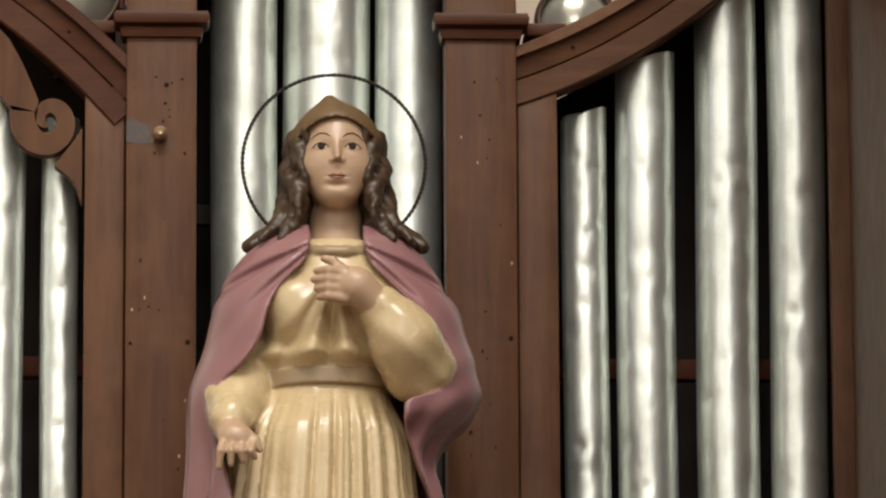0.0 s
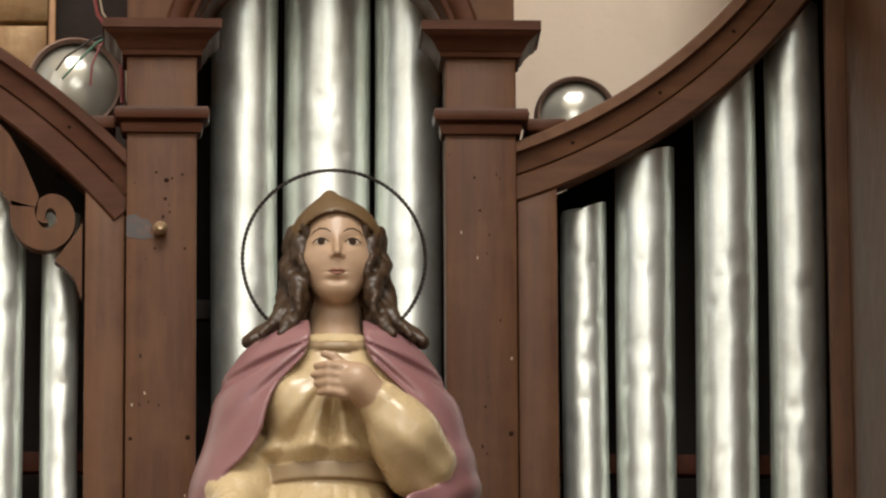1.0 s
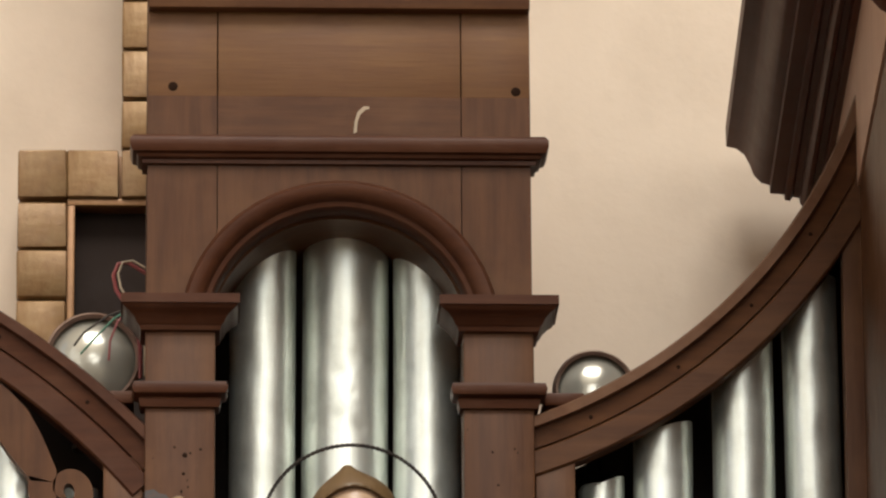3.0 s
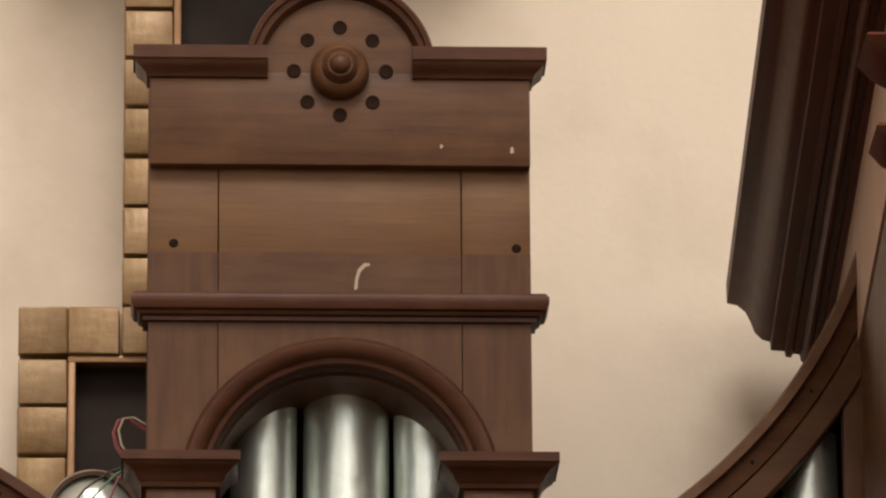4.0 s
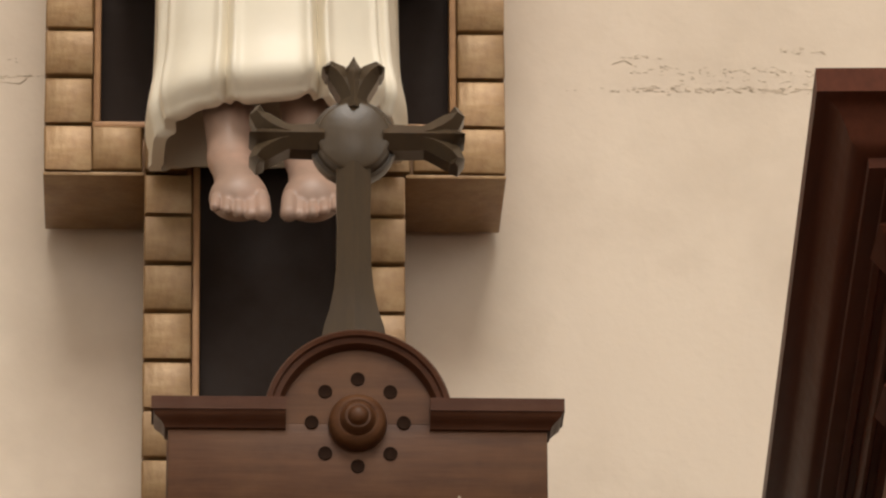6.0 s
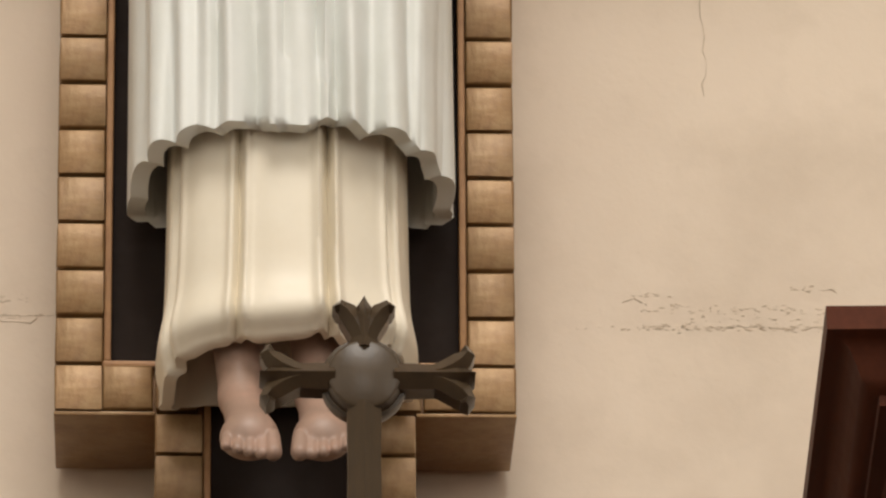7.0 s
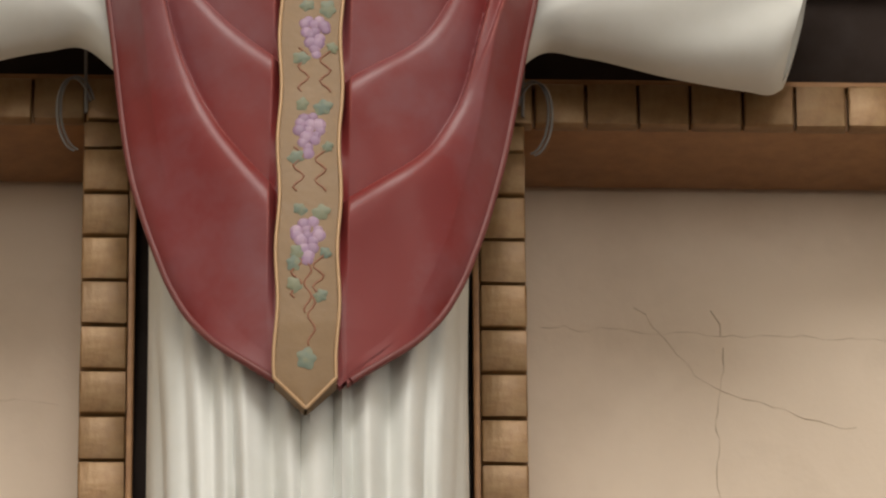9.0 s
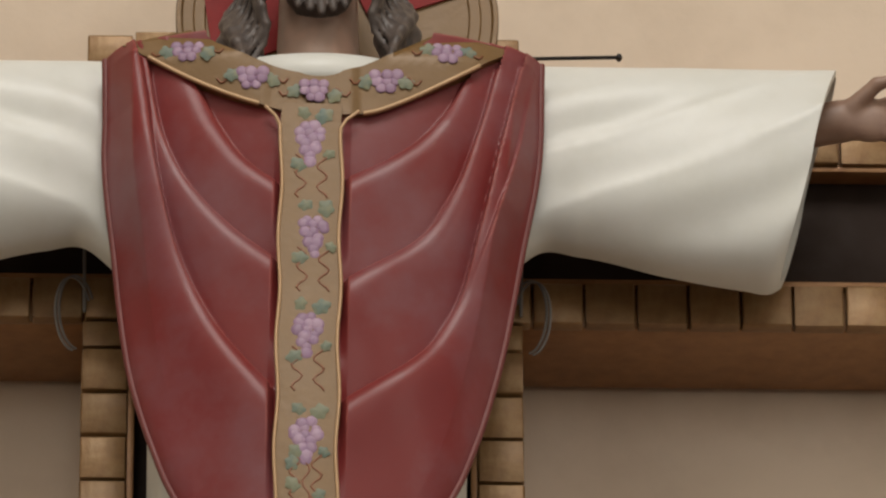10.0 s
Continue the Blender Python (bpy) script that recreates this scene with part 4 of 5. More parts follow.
def s_hair(X, Y, Z):
    x, y = X - HX, Y - SY
    d = ball(x, y, Z, (0, 0.018, 3.995), (0.062, 0.058, 0.066))
    d = np.maximum(d, -ball(x, y, Z, (0, -0.05, 3.965), (0.049, 0.05, 0.08)))
    for s in (-1, 1):
        for x0, y0, r, ph in WAVES:
            pts, rad = [], []
            for k in range(15):
                f = k / 14
                spread = 0.01 * f - 0.02 * math.exp(-(((f - 0.0) / 0.16) ** 2)) * (x0 > 0.06) + (0.048 if x0 > 0.05 else 0.022) * max(0.0, f - 0.68) ** 1.3 / 0.25
                pts.append((s * (x0 + spread + 0.005 * math.sin(f * 17 + ph + 0.4 * s)), y0 - 0.036 * f + 0.007 * math.cos(f * 17 + ph), 4.006 - 0.163 * f))
                rad.append(r * (0.82 + 0.18 * math.sin(f * 14 + ph * 2)) * (1 - 0.15 * max(0.0, f - 0.8) / 0.2))
            d = smin(d, path_rods(x, y, Z, pts, rad, 0.002), 0.0025)
    return d


def s_cap(X, Y, Z):
    x, y = X - HX, Y - SY
    d = ball(x, y, Z, (0, 0.005, 3.99), (0.066, 0.067, 0.066))
    d = smin(d, rod(x, y, Z, (-0.008, -0.02, 4.026), (-0.01, -0.02, 4.056), 0.024, 0.004), 0.028)
    return np.maximum(d, (4.023 - 8.5 * x**2 - 0.16 * np.maximum(y, 0)) - Z)


def line2(x, z, pts, radii):
    """Distance in the front plane to a stroke with changing width."""
    d = None
    for (p, q), (ra, rb) in zip(zip(pts, pts[1:]), zip(radii, radii[1:])):
        ux, uz = q[0] - p[0], q[1] - p[1]
        t = np.clip(((x - p[0]) * ux + (z - p[1]) * uz) / (ux * ux + uz * uz), 0, 1)
        e = np.hypot(x - p[0] - t * ux, z - p[1] - t * uz) - (ra + (rb - ra) * t)
        d = e if d is None else np.minimum(d, e)
    return d


def almond(x, z, s, grow=0.0):
    """The opening of an eye in the front plane."""
    u = x * s - 0.0222
    return np.maximum(np.hypot(u, z - 3.9728) - 0.0122 - grow, np.hypot(u, z - 3.985) - 0.0115 - grow)


def s_eye(X, Y, Z):
    x = X - HX
    d = np.minimum(almond(x, Z, -1), almond(x, Z, 1))
    return np.maximum(s_flesh(X, Y, Z) - 0.0006, d)


def s_dark(X, Y, Z):
    x = X - HX
    d = np.full_like(X, 1.0)
    for s in (-1, 1):
        iris = np.maximum(np.hypot(x - s * 0.0222, Z - 3.9798) - 0.0054, almond(x, Z, s))
        lid = line2(x, Z, [(s * 0.0112, 3.9785), (s * 0.0165, 3.9832), (s * 0.023, 3.985), (s * 0.029, 3.9828), (s * 0.0345, 3.978)], [0.0006, 0.0011, 0.0013, 0.0012, 0.0006])
        brow = line2(x, Z, [(s * 0.0085, 3.9925), (s * 0.015, 3.998), (s * 0.024, 3.9998), (s * 0.032, 3.9965), (s * 0.0375, 3.9905)], [0.0005, 0.001, 0.001, 0.0007, 0.0003])
        d = np.minimum(d, np.minimum(iris, np.minimum(lid, brow)))
    return np.maximum(s_flesh(X, Y, Z) - 0.0009, d)


def s_lips(X, Y, Z):
    x = X - HX
    up = line2(x, Z, [(-0.0115, 3.9358), (-0.005, 3.9375), (0, 3.9366), (0.005, 3.9375), (0.0115, 3.9358)], [0.0006, 0.0018, 0.0016, 0.0018, 0.0006])
    low = line2(x, Z, [(-0.0085, 3.9335), (0, 3.932), (0.0085, 3.9335)], [0.0008, 0.0022, 0.0008])
    return np.maximum(s_flesh(X, Y, Z) - 0.0009, np.minimum(up, low))


# body: flesh hands, cream gown, belt, collar, cloak
def s_gown(X, Y, Z):
    x, y = X - SX, Y - SY
    xc = curve_at([(2.8, -0.03), (3.48, -0.024), (3.66, -0.013), (3.8, 0.0), (3.9, 0)], Z)
    a = curve_at([(2.8, 0.17), (3.2, 0.152), (3.48, 0.134), (3.56, 0.12), (3.605, 0.104), (3.64, 0.094), (3.68, 0.1), (3.74, 0.112), (3.79, 0.11), (3.82, 0.1), (3.85, 0.06)], Z)
    b = curve_at([(2.8, 0.16), (3.2, 0.14), (3.48, 0.125), (3.57, 0.11), (3.64, 0.08), (3.69, 0.093), (3.76, 0.095), (3.8, 0.082), (3.85, 0.055)], Z)
    th = np.arctan2(y / b, (x - xc) / a)
    low = np.clip((3.625 - Z) / 0.06, 0, 1)
    thigh = np.exp(-(((x + 0.062) / 0.035) ** 2 + ((Z - 3.535) / 0.09) ** 2))
    pleat = np.abs(np.sin(th * 13 + 0.7 * np.sin(th * 5) + (Z - 3.3) * 0.8)) ** 0.6 + 0.35 * np.abs(np.sin(th * 27 + 1))
    up = np.clip((3.77 - Z) / 0.06, 0, 1) * np.clip((Z - 3.645) / 0.02, 0, 1)
    # folds that fan out from under the hand down to the belt
    fan_a = np.arctan2(x - 0.0, 3.79 - Z)
    fan = np.abs(np.sin(fan_a * 6.5 + 0.5)) ** 0.7 * np.exp(-((x / 0.07) ** 2)) + 0.35 * np.sin(fan_a * 15)
    puff = 0.017 * np.exp(-(((Z - 3.67) / 0.015) ** 2))
    d = oval(x - xc, y, a, b) - 0.011 * low * (pleat - 0.6) * (1 - 0.85 * thigh) - 0.012 * thigh * low - 0.019 * up * (fan - 0.4) - puff
    # the bust
    for s in (-1, 1):
        d = smin(d, ball(x, y, Z, (s * 0.055 - 0.004, -0.062, 3.742), (0.043, 0.043, 0.046)), 0.03)
    # sleeves
    for pts, rad in (
        ([(-0.09, 0.02, 3.77), (-0.118, -0.01, 3.68), (-0.138, -0.05, 3.612), (-0.148, -0.11, 3.57)], [0.035, 0.036, 0.042, 0.03]),
        ([(0.1, 0.02, 3.77), (0.124, -0.01, 3.69), (0.116, -0.078, 3.652), (0.095, -0.112, 3.685), (0.064, -0.122, 3.727)], [0.035, 0.036, 0.045, 0.043, 0.033]),
    ):
        e = path_rods(x, y, Z, pts, rad, 0.03)
        ripple = np.sin(Z * 150 + x * 110) + 0.7 * np.sin(Z * 70 - x * 90 + 1.0)
        d = smin(np.maximum(d, Z - 3.845), e - 0.0008 * ripple * np.clip((0.02 - np.abs(e)) / 0.02, 0, 1), 0.01)
    return d


def s_belt(X, Y, Z):
    x, y = X - SX + 0.012, Y - SY
    return np.maximum(oval(x, y, 0.1, 0.089) - 0.002, np.abs(Z - 3.641 - 0.02 * x) - 0.0125)


def s_hands(X, Y, Z):
    x, y, Z = X - SX, Y - SY, Z + 0.031
    d = smin(rod(x, y, Z, (0.062, -0.125, 3.757), (0.03, -0.137, 3.785), 0.025, 0.025), ball(x, y, Z, (0.018, -0.14, 3.79), (0.026, 0.016, 0.022)), 0.015)
    for k in range(4):
        z = 3.806 - 0.0125 * k
        d = smin(d, path_rods(x, y, Z, [(0.012, -0.146, z - 0.002), (-0.012, -0.151, z + 0.001), (-0.032 + 0.004 * abs(k - 1), -0.14, z + 0.002)], [0.0078, 0.0072, 0.0055], 0.002), 0.003)
    d = smin(d, path_rods(x, y, Z, [(0.012, -0.14, 3.808), (-0.006, -0.142, 3.822), (-0.018, -0.14, 3.826)], [0.008, 0.007, 0.0055], 0.002), 0.004)
    x = x + 0.008
    e = smin(rod(x, y, Z, (-0.143, -0.115, 3.59), (-0.135, -0.138, 3.57), 0.023, 0.021), ball(x, y, Z, (-0.13, -0.146, 3.567), (0.024, 0.014, 0.016)), 0.012)
    for k in range(4):
        bx = -0.15 + 0.0138 * k
        e = smin(e, path_rods(x, y, Z, [(bx, -0.15, 3.563), (bx - 0.004, -0.163, 3.546), (bx - 0.007 + 0.003 * k, -0.158, 3.523 + 0.005 * k)], [0.0068, 0.0062, 0.0046], 0.001), 0.002)
    e = smin(e, path_rods(x, y, Z, [(-0.118, -0.14, 3.57), (-0.105, -0.15, 3.563), (-0.1, -0.152, 3.55)], [0.0085, 0.007, 0.0055], 0.002), 0.004)
    return np.minimum(d, e)


def s_collar(X, Y, Z):
    x, y = X - SX - 0.002, Y - SY
    q = np.sqrt((x / 0.06) ** 2 + ((y + 0.004) / 0.07) ** 2)
    ring = np.sqrt(((q - 1) * 0.06) ** 2 + (Z - 3.833 - 0.15 * y) ** 2) - 0.008
    return ring - 0.0006 * np.sin(np.arctan2(y, x) * 17)


def s_cloak(X, Y, Z):
    x, y = X - SX, Y - SY
    al = curve_at([(2.8, 0.22), (3.3, 0.208), (3.48, 0.205), (3.58, 0.207), (3.66, 0.197), (3.74, 0.173), (3.8, 0.151), (3.835, 0.122), (3.85, 0.1), (3.87, 0.06)], Z)
    ar = curve_at([(2.8, 0.19), (3.3, 0.162), (3.48, 0.15), (3.54, 0.147), (3.562, 0.163), (3.585, 0.187), (3.62, 0.202), (3.66, 0.204), (3.712, 0.191), (3.778, 0.16), (3.83, 0.125), (3.85, 0.1), (3.87, 0.06)], Z)
    a = np.where(x < 0, al, ar)
    b = curve_at([(2.8, 0.185), (3.5, 0.165), (3.6, 0.158), (3.7, 0.142), (3.78, 0.122), (3.82, 0.1), (3.845, 0.085), (3.87, 0.05)], Z)
    th = np.arctan2(y / b, x / a)
    # creases run out from the clasp at the neck, long soft ones hang below the arms
    ax, dz = np.abs(x), 3.835 - Z
    phi, r = np.arctan2(dz, ax - 0.02), np.hypot(ax - 0.03, dz)
    near = np.exp(-(((r - 0.07) / 0.075) ** 2))
    crease = np.exp(-(((phi - 0.42) / 0.06) ** 2)) + np.exp(-(((phi - 0.78) / 0.07) ** 2)) + 0.7 * np.exp(-(((phi - 1.05) / 0.06) ** 2))
    hang = np.clip((3.62 - Z) / 0.08, 0, 1)
    swirl = np.exp(-(((r - 0.26) / 0.05) ** 2)) * (x > 0)
    fold = -0.011 * near * crease + 0.005 * hang * np.sin(th * 17) + 0.0015 * swirl * np.sin(r * 120) + 0.0025 * np.sin(r * 42 + phi * 3) * np.clip(r / 0.1 - 0.6, 0, 1)
    d = oval(x, y, a, b) - fold
    shell = np.abs(d + 0.008) - 0.008
    xl = curve_at([(2.8, -0.17), (3.476, -0.148), (3.52, -0.158), (3.556, -0.168), (3.6, -0.176), (3.618, -0.168), (3.654, -0.13), (3.694, -0.104), (3.719, -0.098), (3.767, -0.078), (3.802, -0.046), (3.83, -0.036), (3.87, -0.036)], Z)
    xr = curve_at([(2.8, 0.15), (3.46, 0.134), (3.52, 0.11), (3.574, 0.094), (3.596, 0.1), (3.614, 0.14), (3.647, 0.162), (3.687, 0.157), (3.728, 0.118), (3.76, 0.086), (3.799, 0.05), (3.83, 0.04), (3.87, 0.04)], Z)
    gap = np.minimum(np.minimum(x - xl, xr - x), 0.02 - y)
    rim = 0.007
    return np.maximum(-smin(-shell, -gap, rim), Z - 3.868)


HEAD = [s_flesh, s_hair, s_cap]
MARKS = [s_eye, s_dark, s_lips]
BODY = [s_gown, s_belt, s_hands, s_collar, s_cloak]
# the sharp small marks do not blend with the flesh
hv, hf = surface_nets(lambda X, Y, Z: np.minimum(s_hair(X, Y, Z), s_cap(X, Y, Z)), (-0.16, -0.345, 3.82), (0.15, -0.13, 4.085), 0.0026)
fv0, ff0 = surface_nets(s_flesh, (-0.09, -0.335, 3.80), (0.08, -0.15, 4.06), 0.0017)
mv, mf = surface_nets(lambda X, Y, Z: np.minimum.reduce([g(X, Y, Z) for g in MARKS]), (-0.055, -0.325, 3.925), (0.045, -0.282, 4.005), 0.0008)
soft_body = blend([s_gown, s_belt, s_collar, s_cloak], 0.0035)
bv, bf = surface_nets(lambda X, Y, Z: np.minimum(soft_body(X, Y, Z), s_hands(X, Y, Z)), (-0.255, -0.43, 2.79), (0.22, -0.04, 3.885), 0.003)
halo = bmesh.new()
for ph in (0, math.pi):
    pts = []
    for k in range(721):
        a = 2 * math.pi * k / 720
        w = 0.0016 * math.cos(56 * a + ph)
        pts.append((-0.005 + (0.1315 + w) * math.cos(a), -0.165 + 0.0016 * math.sin(56 * a + ph), 3.989 + (0.1315 + w) * math.sin(a)))
    tube(pts, 0.0015, 6, halo)
SAINT_MATS = [SKIN, HAIR, OCHRE, EYE_WHITE, EYE_DARK, LIP, CREAM, TRIM, SKIN, TRIM, MAUVE, WIRE]
saint = joined([(fv0, ff0, np.zeros(len(ff0), int)), (hv, hf, 1 + by_group(HEAD[1:], hv, hf)), (mv, mf, 3 + by_group(MARKS, mv, mf)), (bv, bf, 6 + by_group(BODY, bv, bf)), from_bm(halo, 11)], "statue", SAINT_MATS, 80)
tagged(saint, "painted statue in rose cloak and cream gown with wire halo", "statue")
structure("ledge", box(-0.33, 0.3, -0.52, -0.004, 2.74, 2.81, 0.006), WOOD_H, "brown wooden ledge in front of the organ", "ledge")

# ---- the robed figure on the great cross ----
GX = -0.118
HALF = [(6.36, 0.01), (6.4, 0.052), (6.44, 0.105), (6.48, 0.155), (6.53, 0.197), (6.6, 0.236), (6.68, 0.266), (6.82, 0.305), (7.07, 0.352), (7.2, 0.376), (7.46, 0.388)]
# crests of the hanging folds on each half, from the stole outwards and up to the shoulder
FOLDS = {
    -1: (((0.03, 7.125), (0.12, 7.193), (0.177, 7.269), (0.226, 7.36)), ((0.03, 6.972), (0.147, 7.064), (0.233, 7.16), (0.277, 7.246), (0.313, 7.41)), ((0.04, 6.72), (0.164, 6.872), (0.231, 6.999), (0.281, 7.159), (0.325, 7.4))),
    1: (((0.04, 7.15), (0.166, 7.23), (0.223, 7.296), (0.26, 7.37)), ((0.04, 6.952), (0.174, 7.047), (0.232, 7.133), (0.28, 7.264), (0.312, 7.39)), ((0.04, 6.728), (0.164, 6.813), (0.23, 6.909), (0.279, 7.069), (0.318, 7.243), (0.353, 7.4)), ((0.262, 6.96), (0.3, 7.07), (0.338, 7.2), (0.372, 7.38))),
}


def fold_relief(x, z):
    """Height of the folds over the mantle: a sharp crest, steep on its inner side and broad below it."""
    total = np.zeros(np.broadcast(x, z).shape)
    ax = np.abs(x)
    for side, crests in FOLDS.items():
        for n, crest in enumerate(crests):
            zs = np.linspace(crest[0][1], crest[-1][1], 40)
            xs = curve_at([(b, a) for a, b in crest], zs)
            best, sign, along = np.full(total.shape, 9.0), np.zeros(total.shape), np.zeros(total.shape)
            for k in range(39):
                dx, dz = xs[k + 1] - xs[k], zs[k + 1] - zs[k]
                t = np.clip(((ax - xs[k]) * dx + (z - zs[k]) * dz) / (dx * dx + dz * dz), 0, 1)
                px, pz = ax - xs[k] - t * dx, z - zs[k] - t * dz
                q = np.hypot(px, pz)
                hit = q < best
                best, along = np.where(hit, q, best), np.where(hit, (k + t) / 39, along)
                sign = np.where(hit, np.sign(dz * px - dx * pz), sign)
            out = np.where(sign > 0, (0.6 + 0.4 * (best / 0.04) * np.exp(1 - best / 0.04)) * np.exp(-((best / 0.12) ** 2)), np.exp(-((best / 0.0035) ** 2)) - 0.4 * np.exp(-best / 0.05))
            k = (1.0, 1.1, 1.2, 0.5)[n] * (0.55 + 0.45 * np.clip((1 - along) * 2.5, 0, 1))
            if n == 3:
                k = k * np.clip(along * 2.5, 0, 1)
            total = total + np.where(np.sign(x) == side, k * out, 0)
    return total


def mantle_y(x, z):
    """The mantle's front, x from its middle."""
    x, z = np.asarray(x, float), np.asarray(z, float)
    hw = curve_at(HALF, z)
    u = np.clip(np.abs(x) / (0.5 * (hw + 0.2 + np.sqrt((hw - 0.2) ** 2 + 0.0012))), 0, 1)
    base = 0.49 - 0.035 * np.clip((6.95 - z) / 0.3, 0, 1) - (0.08 - 0.03 * np.clip((6.95 - z) / 0.3, 0, 1) + 0.03 * np.clip((7.3 - z) / 0.8, 0, 1)) * np.sqrt(np.clip(1 - u**2.6, 0, 1))
    fade = np.clip((np.abs(x + 0.003 + 0.013 * (7.39 - z)) - 0.054) / 0.012, 0, 1) * np.clip((hw - np.abs(x)) / 0.05, 0.15, 1) * np.clip((7.47 - z) / 0.06, 0.35, 1)
    return base - (0.026 * fold_relief(x, z) + 0.004 * np.sin(x * 24 + z * 9)) * fade


def mantle():
    v = np.concatenate([np.linspace(7.46, 6.62, 270), np.linspace(6.617, 6.4, 90)])
    u = np.linspace(-1, 1, 301)
    hw = curve_at(HALF, v)
    X = u[None, :] * hw[:, None]
    Z = np.repeat(v[:, None], len(u), 1)
    # shoulders slope off, the hem waves
    Z = Z - 0.03 * np.abs(u[None, :]) ** 3 * np.clip((Z - 7.2) / 0.26, 0, 1) + (0.006 * np.sin(u[None, :] * 9) + 0.008 * np.sin(np.abs(u[None, :]) * 21 + 1.2)) * np.clip((6.7 - Z) / 0.2, 0, 1)
    Z = np.minimum(Z, np.where(np.abs(X) < 0.2, 7.352 + 0.102 * (np.abs(X) / 0.21) ** 1.8, 9.0))
    Yf = mantle_y(X, Z)
    X = np.where(X < 0, X * (1 - 0.085 * np.clip((Z - 6.8) / 0.5, 0, 1)), X)
    front = np.stack([X + GX, Yf, Z], -1)
    back = np.stack([X + GX, Yf + 0.018 + 0.03 * (1 - np.abs(u[None, :])) * 0, Z], -1)
    closed = np.concatenate([front, back[:, ::-1]], 1)
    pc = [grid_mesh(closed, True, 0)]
    # rims at the top and at the hem
    for row in (0, -1):
        pc.append(grid_mesh(np.stack([front[row], back[row]]), False, 0))
    # the rolled edge
    for s in (0, -1):
        pc.append(from_bm(tube([tuple(p) for p in front[::3, s]], 0.0065, 8), 1))
    return pc


def on_mantle(x, z, lift):
    return np.stack([np.asarray(x) + GX, mantle_y(np.asarray(x) * 0.35, z) - lift, np.asarray(z, float)], -1)


def strip(left, right, zz, lift, n=15, mat=0, true=False):
    """A band between two edges x(z), lying on the mantle."""
    u = np.linspace(0, 1, n)[None, :]
    X = left[:, None] * (1 - u) + right[:, None] * u
    Z = np.repeat(zz[:, None], n, 1)
    P = on_mantle(X, Z, lift + 0.002 * np.sin(np.pi * u))
    Q = P + np.array([0, lift + 0.012, 0])
    return grid_mesh(np.concatenate([P, Q[:, ::-1]], 1), True, mat), P


pieces = mantle()
# its back half, seen under the arms
bu, bvv = np.linspace(-1, 1, 41)[None, :], np.linspace(7.4, 6.93, 40)[:, None]
bw = 0.405 - 0.25 * (7.4 - bvv)
BP = np.stack([GX + bu * bw, 0.665 + 0.02 * np.sin(bu * 11) + 0 * bvv, bvv + 0 * bu], -1)
pieces.append(grid_mesh(np.concatenate([BP, (BP + np.array([0, 0.012, 0]))[:, ::-1]], 1), True, 1))
# the gold band down the middle, its tip pointed
zz = np.linspace(7.3, 6.395, 150)
wob = 0.0025 * np.sin(zz * 31)
mid_x = -0.003 - 0.013 * (7.39 - zz)
band, _ = strip(mid_x - 0.0505 + wob, mid_x + 0.0505 + wob * 0.6, zz, 0.018, mat=2)
pieces.append(band)
tz = np.linspace(6.395, 6.348, 12)
tw = 0.0505 * (tz - 6.346) / 0.049
tip, _ = strip(-0.0155 - tw, -0.0155 + tw, tz, 0.018, mat=2)
pieces.append(tip)
for s in (-1, 1):
    pts = [tuple(on_mantle(m + s * (0.0505 + 0.03 * max(0.0, (z - 7.25) / 0.045) ** 2) + w, z - (0.009 if s > 0 else 0.0) * max(0.0, (z - 7.2) / 0.1), 0.02)) for m, w, z in zip(mid_x[1::3], wob[1::3], zz[1::3])]
    pts.append(tuple(on_mantle(-0.0155, 6.346, 0.02)))
    pieces.append(from_bm(tube(pts, 0.0032, 8), 3))
# the yoke
yx = np.linspace(-0.325, 0.33, 120)
lo_z = 7.283 + 0.15 * (np.abs(yx) / 0.325) ** 1.65 - 0.012 * np.clip(yx / 0.1, 0, 1)
up_z = np.where(np.abs(yx) < 0.21, 7.362 + 0.102 * (np.abs(yx) / 0.21) ** 1.8, 7.464 - 0.03 * (np.abs(yx) - 0.21) / 0.115)
uu = np.linspace(0, 1, 9)[None, :]
ZY = lo_z[:, None] * (1 - uu) + up_z[:, None] * uu
XY = np.repeat(yx[:, None], 9, 1)
PY = np.stack([XY + GX, mantle_y(XY * 0.8, ZY) - 0.012 + 0.03 * np.clip((ZY - 7.4) / 0.06, 0, 1), ZY], -1)
pieces.append(grid_mesh(np.concatenate([PY, (PY + np.array([0, 0.03, 0]))[:, ::-1]], 1), True, 2))
pieces.append(from_bm(tube([tuple(p) for p in PY[8:-8:2, 0] if p[0] < GX - 0.084], 0.0042, 8), 3))
pieces.append(from_bm(tube([tuple(p) for p in PY[8:-8:2, 0] if p[0] > GX + 0.08], 0.0042, 8), 3))


# grapes, leaves and vines in low relief
def deco_y(x, z):
    return float(on_mantle(x, z, 0.0195)[1]) if z < 7.28 or abs(x) < 0.03 else float(mantle_y(x * 0.8, z)) - 0.0135 + 0.03 * max(0.0, (z - 7.4) / 0.06)


def bead(x, z, r):
    bm = bmesh.new()
    bmesh.ops.create_uvsphere(bm, u_segments=12, v_segments=8, radius=r)
    bmesh.ops.transform(bm, verts=bm.verts, matrix=Matrix.Translation((x + GX, deco_y(x, z), z)) @ Matrix.Diagonal((1, 0.2, 1, 1)))
    return from_bm(bm, 4)


